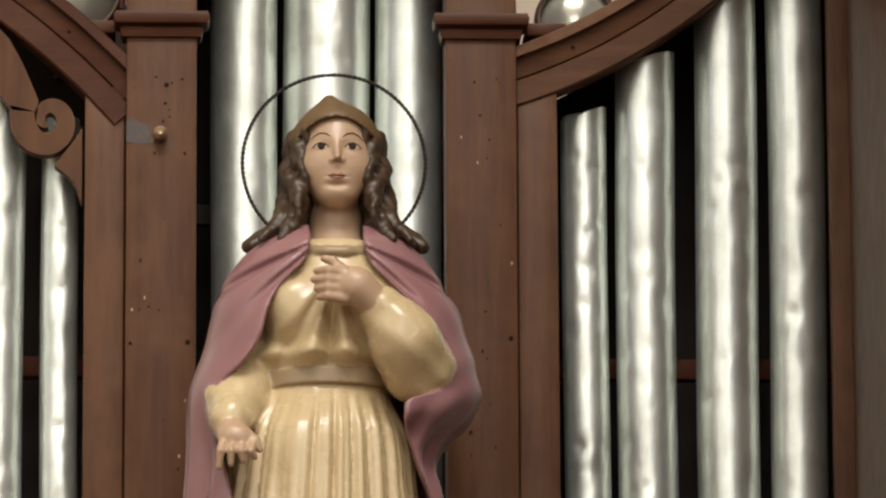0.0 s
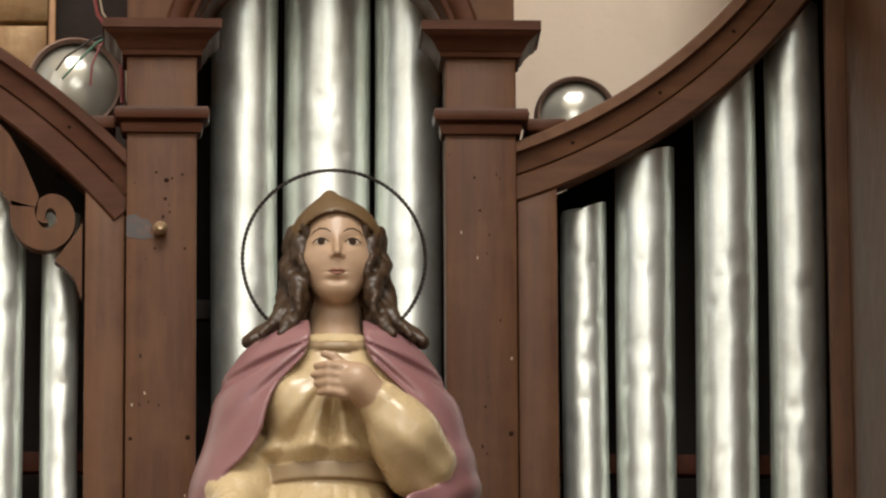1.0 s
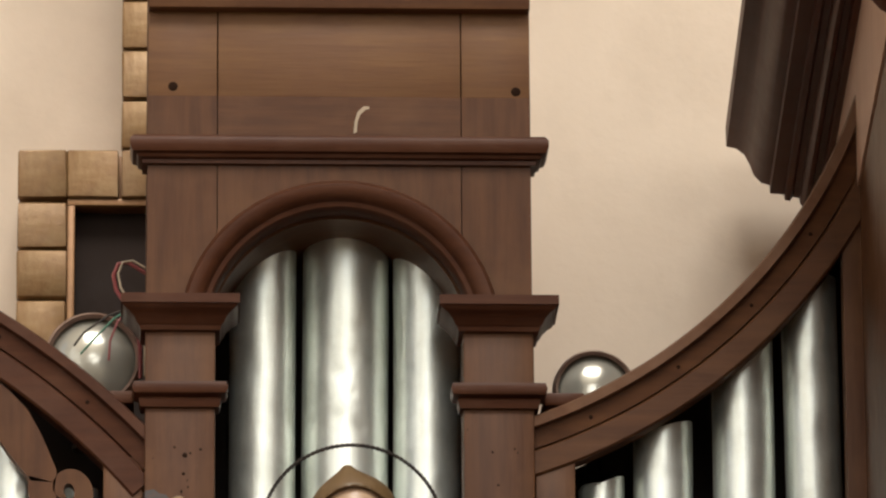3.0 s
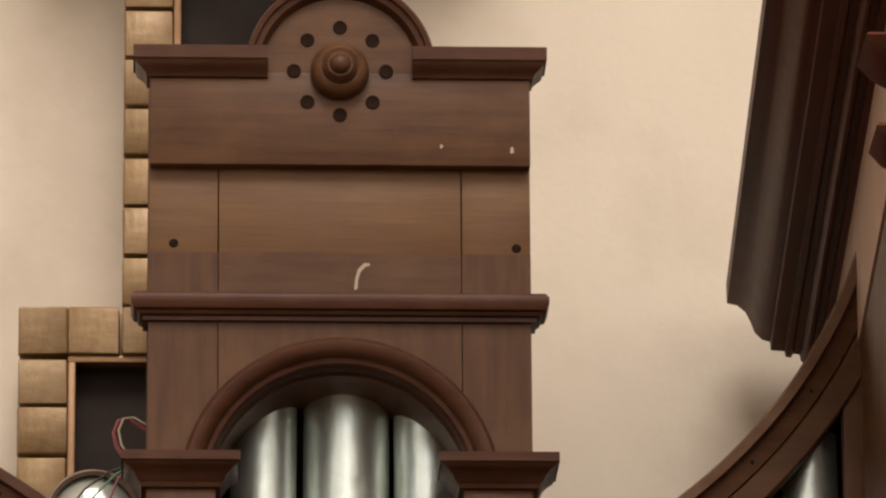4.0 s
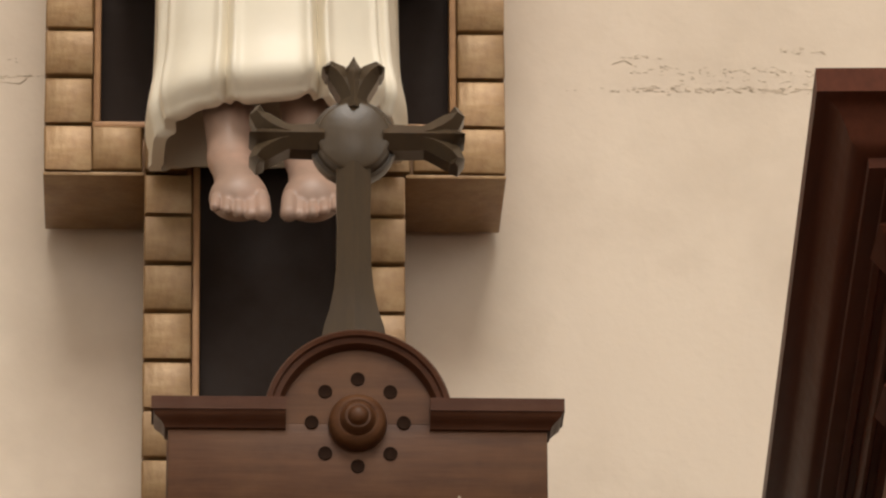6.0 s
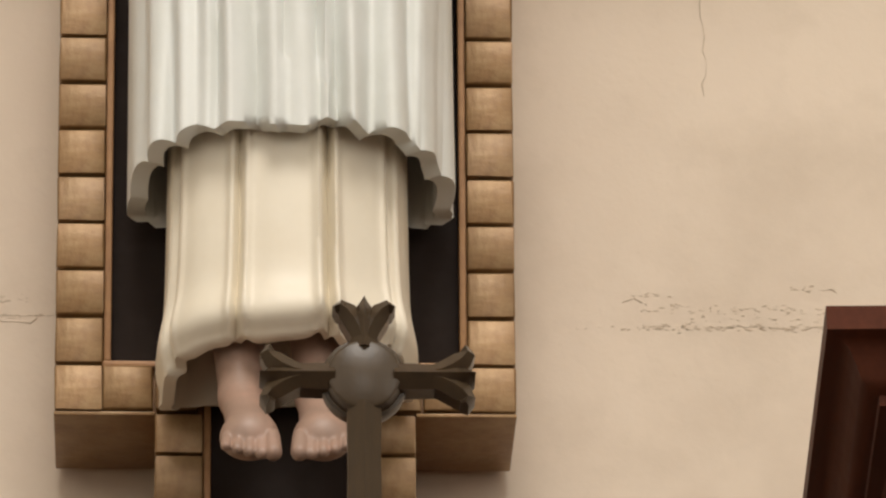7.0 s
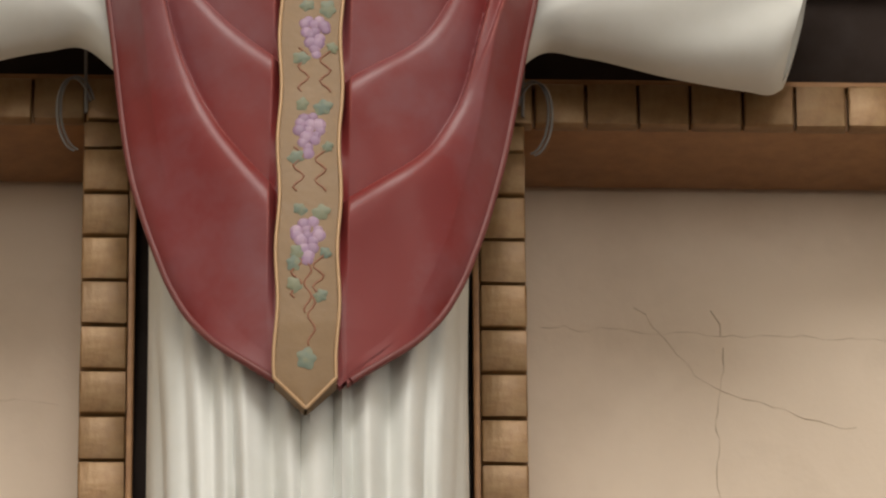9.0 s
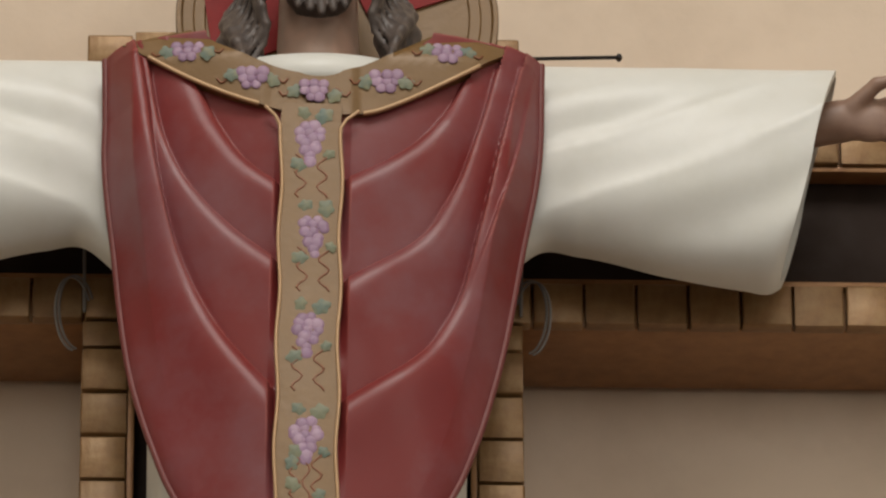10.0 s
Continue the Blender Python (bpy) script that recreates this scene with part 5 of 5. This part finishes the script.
def leaf(x, z, r, turn):
    bm = bmesh.new()
    y = deco_y(x, z)
    ring = []
    for k in range(20):
        a = 2 * math.pi * k / 20
        q = 1.05 * r * (0.82 + 0.13 * math.cos(5 * a) + 0.1 * math.sin(2 * a + x * 90))
        ring.append(bm.verts.new((x + GX + q * math.cos(a + turn), y - 0.001, z + q * math.sin(a + turn))))
    c = bm.verts.new((x + GX, y - 0.004, z))
    back = bm.verts.new((x + GX, y + 0.004, z))
    for k in range(20):
        bm.faces.new((ring[k], ring[(k + 1) % 20], c))
        bm.faces.new((ring[(k + 1) % 20], ring[k], back))
    return from_bm(bm, 5)


def vine(pts, r=0.0022):
    return from_bm(tube([(x + GX, deco_y(x, z), z) for x, z in pts], r, 6), 6)


rg = random.Random(9)


def cluster(x, z, s=1.0, lean=0.0):
    out = []
    for row, n in enumerate((2, 3, 3, 2, 2, 1, 1)):
        for k in range(n):
            gx = (k - (n - 1) / 2) * 0.0155 * s + rg.uniform(-0.003, 0.003) + lean * row * 0.006
            gz = -row * 0.0115 * s + rg.uniform(-0.003, 0.003)
            out.append(bead(x + gx, z + gz, s * rg.uniform(0.0085, 0.0125)))
    for dx, dz, rr in ((0.022, 0.02, 0.017), (-0.012, 0.026, 0.013), (0.03, -0.055, 0.011)):
        out.append(leaf(x + dx * s, z + dz * s, rr * s, rg.uniform(0, 6)))
    return out


for z in (7.235, 7.055, 6.865, 6.665):
    x = -0.003 - 0.013 * (7.39 - z) + rg.uniform(-0.006, 0.006)
    pieces += cluster(x, z + 0.02)
    pieces.append(leaf(x - 0.022, z - 0.055, 0.015, rg.uniform(0, 6)))
    for s in (-1, 1):
        pieces.append(vine([(x + s * 0.018 + 0.009 * math.sin(k * 1.1 + s), z - 0.035 - 0.007 * k) for k in range(13)], 0.0018))
for z, dx in ((6.61, 0.0), (6.55, 0.006)):
    pieces.append(vine([(dx - 0.013 + 0.006 * math.sin(k * 0.9), z - 0.007 * k) for k in range(14)], 0.0018))
for x, z, r in ((-0.015, 6.435, 0.02), (-0.035, 6.57, 0.015), (0.008, 6.55, 0.013), (-0.03, 6.63, 0.015)):
    pieces.append(leaf(x, z, r, 0.4 + x * 20))
for x, z in ((-0.215, 7.408), (-0.105, 7.35), (0.0, 7.325), (0.12, 7.35), (0.225, 7.408)):
    for row, n in enumerate((3, 3, 2)):
        for k in range(n):
            pieces.append(bead(x + (k - (n - 1) / 2) * 0.017 + rg.uniform(-0.003, 0.003), z + 0.013 - row * 0.0125, rg.uniform(0.008, 0.011)))
    for s in (-1, 1):
        pieces.append(leaf(x + s * 0.034, z + rg.uniform(-0.008, 0.008), 0.015, rg.uniform(0, 6)))
        pieces.append(vine([(x + s * (0.03 + 0.006 * k), z + 0.008 * math.sin(k * 1.3)) for k in range(6)], 0.0018))


# tubes of cloth: an outer and an inner skin meeting at the hem
def cloth_tube(z0, z1, half, front, back, yc, fold, hem, mat, xc=GX, n=360, rows=60, thick=0.012):
    th = np.linspace(0, 2 * np.pi, n, endpoint=False)[None, :]
    zz = np.linspace(z1, z0, rows)[:, None]
    f = (zz - z0) / (z1 - z0)
    c, s = np.cos(th), np.sin(th)
    p = 0.72
    cx, sy = np.sign(c) * np.abs(c) ** p, np.sign(s) * np.abs(s) ** p
    a = half(f)
    D = fold(th, f)
    X = (a + D * 0.5 * np.abs(cx)) * cx
    Y = yc + np.where(s < 0, (front + D) * sy, back * sy)
    Z = zz + hem(th) * (1 - f) ** 6
    out = np.stack([xc + X + 0 * Z, Y + 0 * Z, Z], -1)
    k = 14
    inn = np.stack([xc + X * (1 - thick / 0.2), yc + (Y - yc) * (1 - thick / 0.2), Z + 0.0], -1)[::-1][:k + 20]
    return grid_mesh(np.concatenate([out, inn]), True, mat)


# creases of the alb: place across, width, depth
CREASES = [(-0.93, 0.04, 0.7), (-0.75, 0.035, 0.6), (-0.585, 0.06, 1.0), (-0.46, 0.04, 0.9), (-0.215, 0.06, 1.3), (-0.03, 0.035, 1.0), (0.165, 0.03, 0.8), (0.275, 0.05, 1.4), (0.51, 0.055, 1.1), (0.73, 0.035, 0.7), (0.92, 0.04, 0.6)]


def across(th):
    c = np.cos(th)
    return np.sign(c) * np.abs(c) ** 0.72


def alb_fold(th, f):
    u = across(th) + 0.035 * np.sin(f * 5.2 + 2.0 * np.cos(th)) * np.clip(f * 2, 0, 1)
    w = np.where(np.sin(th) < 0, 1.0, 0.2)
    g = 0.006
    for k, (c, wd, d) in enumerate(CREASES):
        d = d * (0.75 + 0.25 * np.sin(f * 7 + k * 2.1))
        g = g - 0.03 * d * np.exp(-np.abs((u - c) / wd) ** 1.6) + 0.013 * d * np.exp(-(((u - c - 1.8 * wd) / (1.1 * wd)) ** 2))
    flute = np.abs(np.sin(th * 8.5 + 0.6 + 0.5 * np.sin(th * 3))) ** 0.8 - 0.5
    return w * g * (0.8 + 0.2 * (1 - f)) + 0.028 * flute * (0.75 + 0.35 * np.sin(th * 5 + 1)) * (1 - f) ** 5 * np.where(np.sin(th) < 0.3, 1.0, 0.3)


def alb_hem(th):
    u = across(th)
    h = -0.034 * (1 - np.maximum(0, -np.sin(th))) ** 1.5
    for c, wd, d in CREASES:
        h = h + 0.014 * d * np.exp(-np.abs((u - c) / (1.5 * wd)) ** 1.4)
    return h - 0.005 + 0.011 * (np.abs(np.sin(th * 8.5 + 0.6 + 0.5 * np.sin(th * 3))) - 0.5)


pieces.append(cloth_tube(6.045, 7.02, lambda f: 0.263 + 0.006 * f, 0.288, 0.06, 0.71, alb_fold, alb_hem, 7, xc=-0.126, thick=0.022))


def gown_hem(th):
    x = np.cos(th)
    h = 0.02 * np.maximum(0, -np.sin(th)) ** 0.7 - 0.016 * np.exp(-(((x + 0.95) / 0.3) ** 2))
    for c in (-0.84, -0.28, 0.2, 0.76):
        h = h + 0.012 * np.exp(-(((x - c) / 0.1) ** 2))
    return h + 0.004 * np.sin(x * 9 + 0.5)


def gown_fold(th, f):
    x = np.cos(th)
    w = np.where(np.sin(th) < 0, 1.0, 0.2)
    g = 0
    for c, k in ((-0.84, 0.9), (-0.28, 1.0), (0.2, 1.6), (0.76, 0.9)):
        t = (x - c - 0.05 * (1 - f) * c)
        g = g + k * (-0.016 * np.exp(-((t / 0.03) ** 2)) + 0.008 * np.exp(-(((t - 0.06) / 0.035) ** 2)) + 0.008 * np.exp(-(((t + 0.06) / 0.035) ** 2)))
    return w * (g + 0.006 * np.sin(x * 7 + 1) + 0.016 * np.exp(-(((f - 0.1) / 0.09) ** 2)) - 0.02 * np.exp(-((f / 0.05) ** 2)))


pieces.append(cloth_tube(5.685, 6.2, lambda f: 0.196 + 0.012 * (1 - f) ** 4, 0.225, 0.05, 0.7, gown_fold, gown_hem, 8, xc=-0.131, thick=0.02))


# sleeves, open at the wrist
def sleeve(s):
    n, rows = 120, 90
    th = np.linspace(0, 2 * np.pi, n, endpoint=False)[None, :]
    f = np.linspace(0, 1, rows)[:, None]
    top = 7.478 - 0.012 * f
    bot = curve_at([(0, 7.08), (0.1, 7.13), (0.22, 7.125), (0.5, 7.09), (0.8, 7.068), (0.95, 7.065), (1, 7.075)], f)
    zc, hz = (top + bot) / 2, (top - bot) / 2
    x0, x1 = 0.33, 0.9
    c, q = np.cos(th), np.sin(th)
    xx = x0 + (x1 - x0) * f - 0.055 * f**3 * (1 - q) * 0.95
    by = curve_at([(0, 0.075), (0.5, 0.095), (1, 0.12)], f)
    cc = np.sign(c) * np.abs(c) ** 0.8
    qq = np.sign(q) * np.abs(q) ** 0.85
    diag = qq * 0.9 - f * 1.3
    D = 0.005 * np.sin(diag * 5.5 + 0.6) * np.clip(f * 3, 0.4, 1) + 0.002 * np.sin(diag * 12 + f * 5)
    for c0, k in ((-0.35, 1.0), (-0.95, 0.8), (0.25, 0.7)):
        t = qq - 1.35 * f - c0
        D = D + 0.011 * k * np.where(t > 0, np.exp(-t / 0.12), np.exp(t / 0.4)) * np.clip(f * 5, 0, 1)
    Y = 0.585 - (by + D * (c > 0)) * cc
    Z = zc + (hz) * qq
    out = np.stack([GX + s * (xx + 0 * Z), Y + 0 * Z, Z], -1)
    inn = np.stack([GX + s * (xx + 0 * Z), 0.585 + (Y - 0.585) * 0.86, zc + (Z - zc) * 0.95], -1)[::-1][:40]
    return grid_mesh(np.concatenate([out, inn]), True, 7)


pieces += [sleeve(1), sleeve(-1)]


# head, neck, hair, hands and feet
def f_flesh(X, Y, Z):
    x = X - GX - 0.008
    d = rod(x, Y, Z, (0, 0.535, 7.36), (0, 0.525, 7.55), 0.076, 0.068)
    d = smin(d, ball(x, Y, Z, (0, 0.5, 7.665), (0.078, 0.095, 0.12)), 0.03)
    d = smin(d, rod(x, Y, Z, (0, 0.405, 7.69), (0, 0.39, 7.64), 0.009, 0.014), 0.012)
    return d


def f_hair(X, Y, Z):
    x = X - GX - 0.008
    d = ball(x, Y, Z, (0, 0.54, 7.71), (0.1, 0.1, 0.125))
    d = np.maximum(d, -ball(x, Y, Z, (0, 0.4, 7.66), (0.07, 0.1, 0.11)))
    for s in (-1, 1):
        for x0, y0, r, ph in ((0.078, 0.452, 0.009, 0.0), (0.085, 0.446, 0.009, 0.8), (0.093, 0.45, 0.01, 1.5), (0.1, 0.455, 0.009, 2.3), (0.108, 0.465, 0.01, 3.1), (0.116, 0.475, 0.01, 3.9), (0.124, 0.49, 0.011, 4.6), (0.131, 0.51, 0.011, 5.4), (0.126, 0.53, 0.02, 4.2), (0.1, 0.5, 0.024, 5.0)):
            pts, rad = [], []
            for k in range(14):
                g = k / 13
                pts.append((s * (x0 + 0.035 * g + 0.012 * math.sin(g * 17 + ph) + 0.03 * max(0, g - 0.75)), y0 - 0.03 * g + 0.012 * math.cos(g * 17 + ph), 7.72 - (0.4 if s < 0 else 0.36) * g))
                rad.append(r * (0.8 + 0.2 * math.sin(g * 15 + ph)) * (1 - 0.55 * max(0, g - 0.7) / 0.3))
            d = smin(d, path_rods(x, Y, Z, pts, rad, 0.003), 0.003)
    # beard
    e = ball(x, Y, Z, (0, 0.45, 7.555), (0.06, 0.055, 0.05))
    for k in range(-2, 3):
        e = smin(e, rod(x, Y, Z, (0.017 * k, 0.42, 7.555), (0.02 * k + 0.004, 0.412, 7.49 + 0.007 * abs(k)), 0.014, 0.007), 0.006)
    return np.minimum(d, e)


def f_tunic(X, Y, Z):
    x = X - GX - 0.008
    q = np.sqrt((x / 0.135) ** 2 + ((Y - 0.53) / 0.115) ** 2)
    return np.sqrt(((q - 1) * 0.125) ** 2 + ((Z - 7.383 - 0.3 * (Y - 0.42)) * 0.8) ** 2) - 0.024


FIG_HEAD = [f_flesh, f_hair, f_tunic]
fv, ff = surface_nets(lambda X, Y, Z: np.minimum.reduce([g(X, Y, Z) for g in FIG_HEAD]), (-0.31, 0.345, 7.33), (0.1, 0.68, 7.86), 0.0042)
pieces.append((fv, ff, np.array([12, 10, 7])[by_group(FIG_HEAD, fv, ff)]))


def f_hand(X, Y, Z):
    x = X - GX
    Z = Z - 0.04
    d = rod(x, Y, Z, (0.74, 0.585, 7.32), (0.9, 0.57, 7.335), 0.045, 0.036)
    d = smin(d, ball(x, Y, Z, (0.955, 0.56, 7.335), (0.052, 0.022, 0.042)), 0.02)
    for k in range(4):
        z = 7.368 - 0.021 * k
        L = (0.075, 0.088, 0.084, 0.066)[k]
        d = smin(d, path_rods(x, Y, Z, [(0.985, 0.56, z), (1.0 + L * 0.5, 0.548, z + 0.002), (1.0 + L, 0.53, z + 0.0)], [0.0115, 0.0105, 0.008], 0.003), 0.005)
    return smin(d, path_rods(x, Y, Z, [(0.925, 0.545, 7.352), (0.965, 0.525, 7.385), (0.995, 0.515, 7.39)], [0.016, 0.0125, 0.009], 0.004), 0.01)


av, af = surface_nets(f_hand, (GX + 0.68, 0.48, 7.28), (GX + 1.12, 0.65, 7.47), 0.004)
pieces.append((av, af, np.full(len(af), 11)))
mv = av.copy()
mv[:, 0] = 2 * GX - mv[:, 0]
pieces.append((mv, af, np.full(len(af), 11)))


def f_feet(X, Y, Z):
    d = np.full_like(X, 1.0)
    for xa, xb, out in ((-0.214, -0.192, -1), (-0.085, -0.076, 1)):
        e = rod(X, Y, Z, (xa, 0.61, 5.82), (xa + (xb - xa) * 0.4, 0.57, 5.635), 0.05, 0.034)
        e = smin(e, rod(X, Y, Z, (xa + (xb - xa) * 0.4, 0.565, 5.63), (xb, 0.51, 5.555), 0.033, 0.036), 0.02)
        e = smin(e, ball(X, Y, Z, (xb, 0.497, 5.534), (0.047, 0.034, 0.034)), 0.025)
        for k in range(5):
            o = -out * (0.035 - 0.0178 * k)
            r = (0.0145, 0.0105, 0.01, 0.0095, 0.0085)[k]
            low = (5.499, 5.497, 5.5, 5.504, 5.509)[k]
            e = smin(e, rod(X, Y, Z, (xb + o, 0.478, 5.53), (xb + o * 1.06, 0.462, low), r * 0.95, r), 0.003)
        d = np.minimum(d, e)
    return d


pv, pf = surface_nets(f_feet, (-0.29, 0.4, 5.48), (-0.01, 0.68, 5.8), 0.003)
pieces.append((pv, pf, np.full(len(pf), 12)))
# the nail marks on the insteps
for x in (-0.202, -0.08):
    bm = bmesh.new()
    bmesh.ops.create_uvsphere(bm, u_segments=10, v_segments=8, radius=0.007)
    bmesh.ops.transform(bm, verts=bm.verts, matrix=Matrix.Translation((x + 0.02, 0.536, 5.602)) @ Matrix.Diagonal((0.7, 0.6, 1.2, 1)))
    pieces.append(from_bm(bm, 1))
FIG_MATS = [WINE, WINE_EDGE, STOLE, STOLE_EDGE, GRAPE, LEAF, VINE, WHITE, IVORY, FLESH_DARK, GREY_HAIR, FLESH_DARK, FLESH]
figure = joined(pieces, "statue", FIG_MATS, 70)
tagged(figure, "painted robed statue with outstretched arms and wine mantle", "statue")

# the disc behind the head
disc = thing("halo_disc", "round gilded halo disc with red arms behind the figure's head", "halo", (-0.085, 0.735, 7.63))
part("disc", lathe([(0.0, 0.0), (0.23, 0.0), (0.233, -0.004), (0.25, -0.004), (0.253, 0.0), (0.27, 0.0), (0.274, -0.006), (0.281, -0.006), (0.283, 0.0), (0.283, 0.012), (0.0, 0.012)], (-0.073, 0.728, 7.66), seg=72), STOLE, disc)
for a, w1 in ((110, 0.06), (188, 0.085), (24, 0.045)):
    d = Vector((math.cos(radians(a)), 0, math.sin(radians(a))))
    n = Vector((-d.z, 0, d.x))
    c = Vector((-0.073, 0, 7.66))
    part("red_arm", prism([tuple((c + d * r + n * w))[::2] for r, w in ((0.05, -0.035), (0.226, -w1), (0.226, w1), (0.05, 0.035))], 0.722, 0.7285), RED, disc, "red enamelled arm")

# ---- lamps behind the curved rails ----
def bowl_lamp(x, y, z, r, label):
    lamp = thing("bowl_lamp", label, "lamp", (x, y, z - 0.06), "bowl lamps on the organ")
    front = [(0.0, -0.34 * r), (0.25 * r, -0.32 * r), (0.5 * r, -0.26 * r), (0.75 * r, -0.15 * r), (0.88 * r, -0.05 * r), (0.95 * r, 0.0)]
    shell = [(0.96 * r, 0.0), (0.9 * r, 0.25 * r), (0.6 * r, 0.6 * r), (0.3 * r, 0.8 * r), (0.0, 0.82 * r)]
    part("bowl", lathe(front, (x, y, z), "y", 48), LAMP_GLASS, lamp, "silvered shallow bowl")
    part("shell", lathe(shell, (x, y, z), "y", 48), IRON, lamp)
    part("rim", lathe([(r * 0.9, -0.012), (r * 0.97, -0.018), (r * 1.03, -0.012), (r * 1.05, 0.0), (r * 1.03, 0.012), (r * 0.9, 0.012)], (x, y, z), "y", 48), LAMP_RIM, lamp, "dull rose brown rim")
    part("stand", lathe([(0.0, 0.0), (0.012, 0.0), (0.012, -0.09), (0.03, -0.092), (0.03, -0.1), (0.0, -0.1)], (x, y + 0.03, z - 0.03), "z", 20), IRON, lamp)
    return lamp


bowl_lamp(0.369, 0.2, 4.302, 0.06, "silvered bowl lamp behind the curved rail of the organ")
left_lamp = bowl_lamp(-0.382, 0.2, 4.345, 0.071, "silvered bowl lamp wired with red and green leads")
for mat, pts in (
    (WIRE, [(-0.325, 0.13, 4.41), (-0.36, 0.125, 4.395), (-0.395, 0.127, 4.37), (-0.41, 0.13, 4.35)]),
    (GREEN_WIRE, [(-0.322, 0.13, 4.41), (-0.35, 0.12, 4.39), (-0.378, 0.12, 4.36), (-0.4, 0.122, 4.335)]),
    (RED_WIRE, [(-0.322, 0.13, 4.412), (-0.345, 0.12, 4.385), (-0.356, 0.12, 4.355), (-0.358, 0.122, 4.325)]),
    (RED_WIRE, [(-0.322, 0.128, 4.41), (-0.315, 0.12, 4.37), (-0.312, 0.12, 4.33)]),
):
    part("lead", tube(pts, 0.0018, 6), mat, left_lamp)
hose = thing("red_flex", "thin red electric flex bent in a loop beside the organ", "cable", (-0.31, 0.13, 4.3))
pts = [(-0.296, 0.14, 4.462), (-0.31, 0.14, 4.47), (-0.33, 0.14, 4.482), (-0.345, 0.14, 4.48), (-0.352, 0.14, 4.462), (-0.348, 0.14, 4.44), (-0.33, 0.135, 4.41), (-0.318, 0.13, 4.385), (-0.312, 0.13, 4.35), (-0.311, 0.13, 4.3)]
part("flex", tube(pts, 0.0032, 8), RED_WIRE, hose)
part("white_lead", tube([(p[0] + 0.007, p[1] - 0.004, p[2] + 0.002) for p in pts], 0.0018, 8), CHIP, hose)
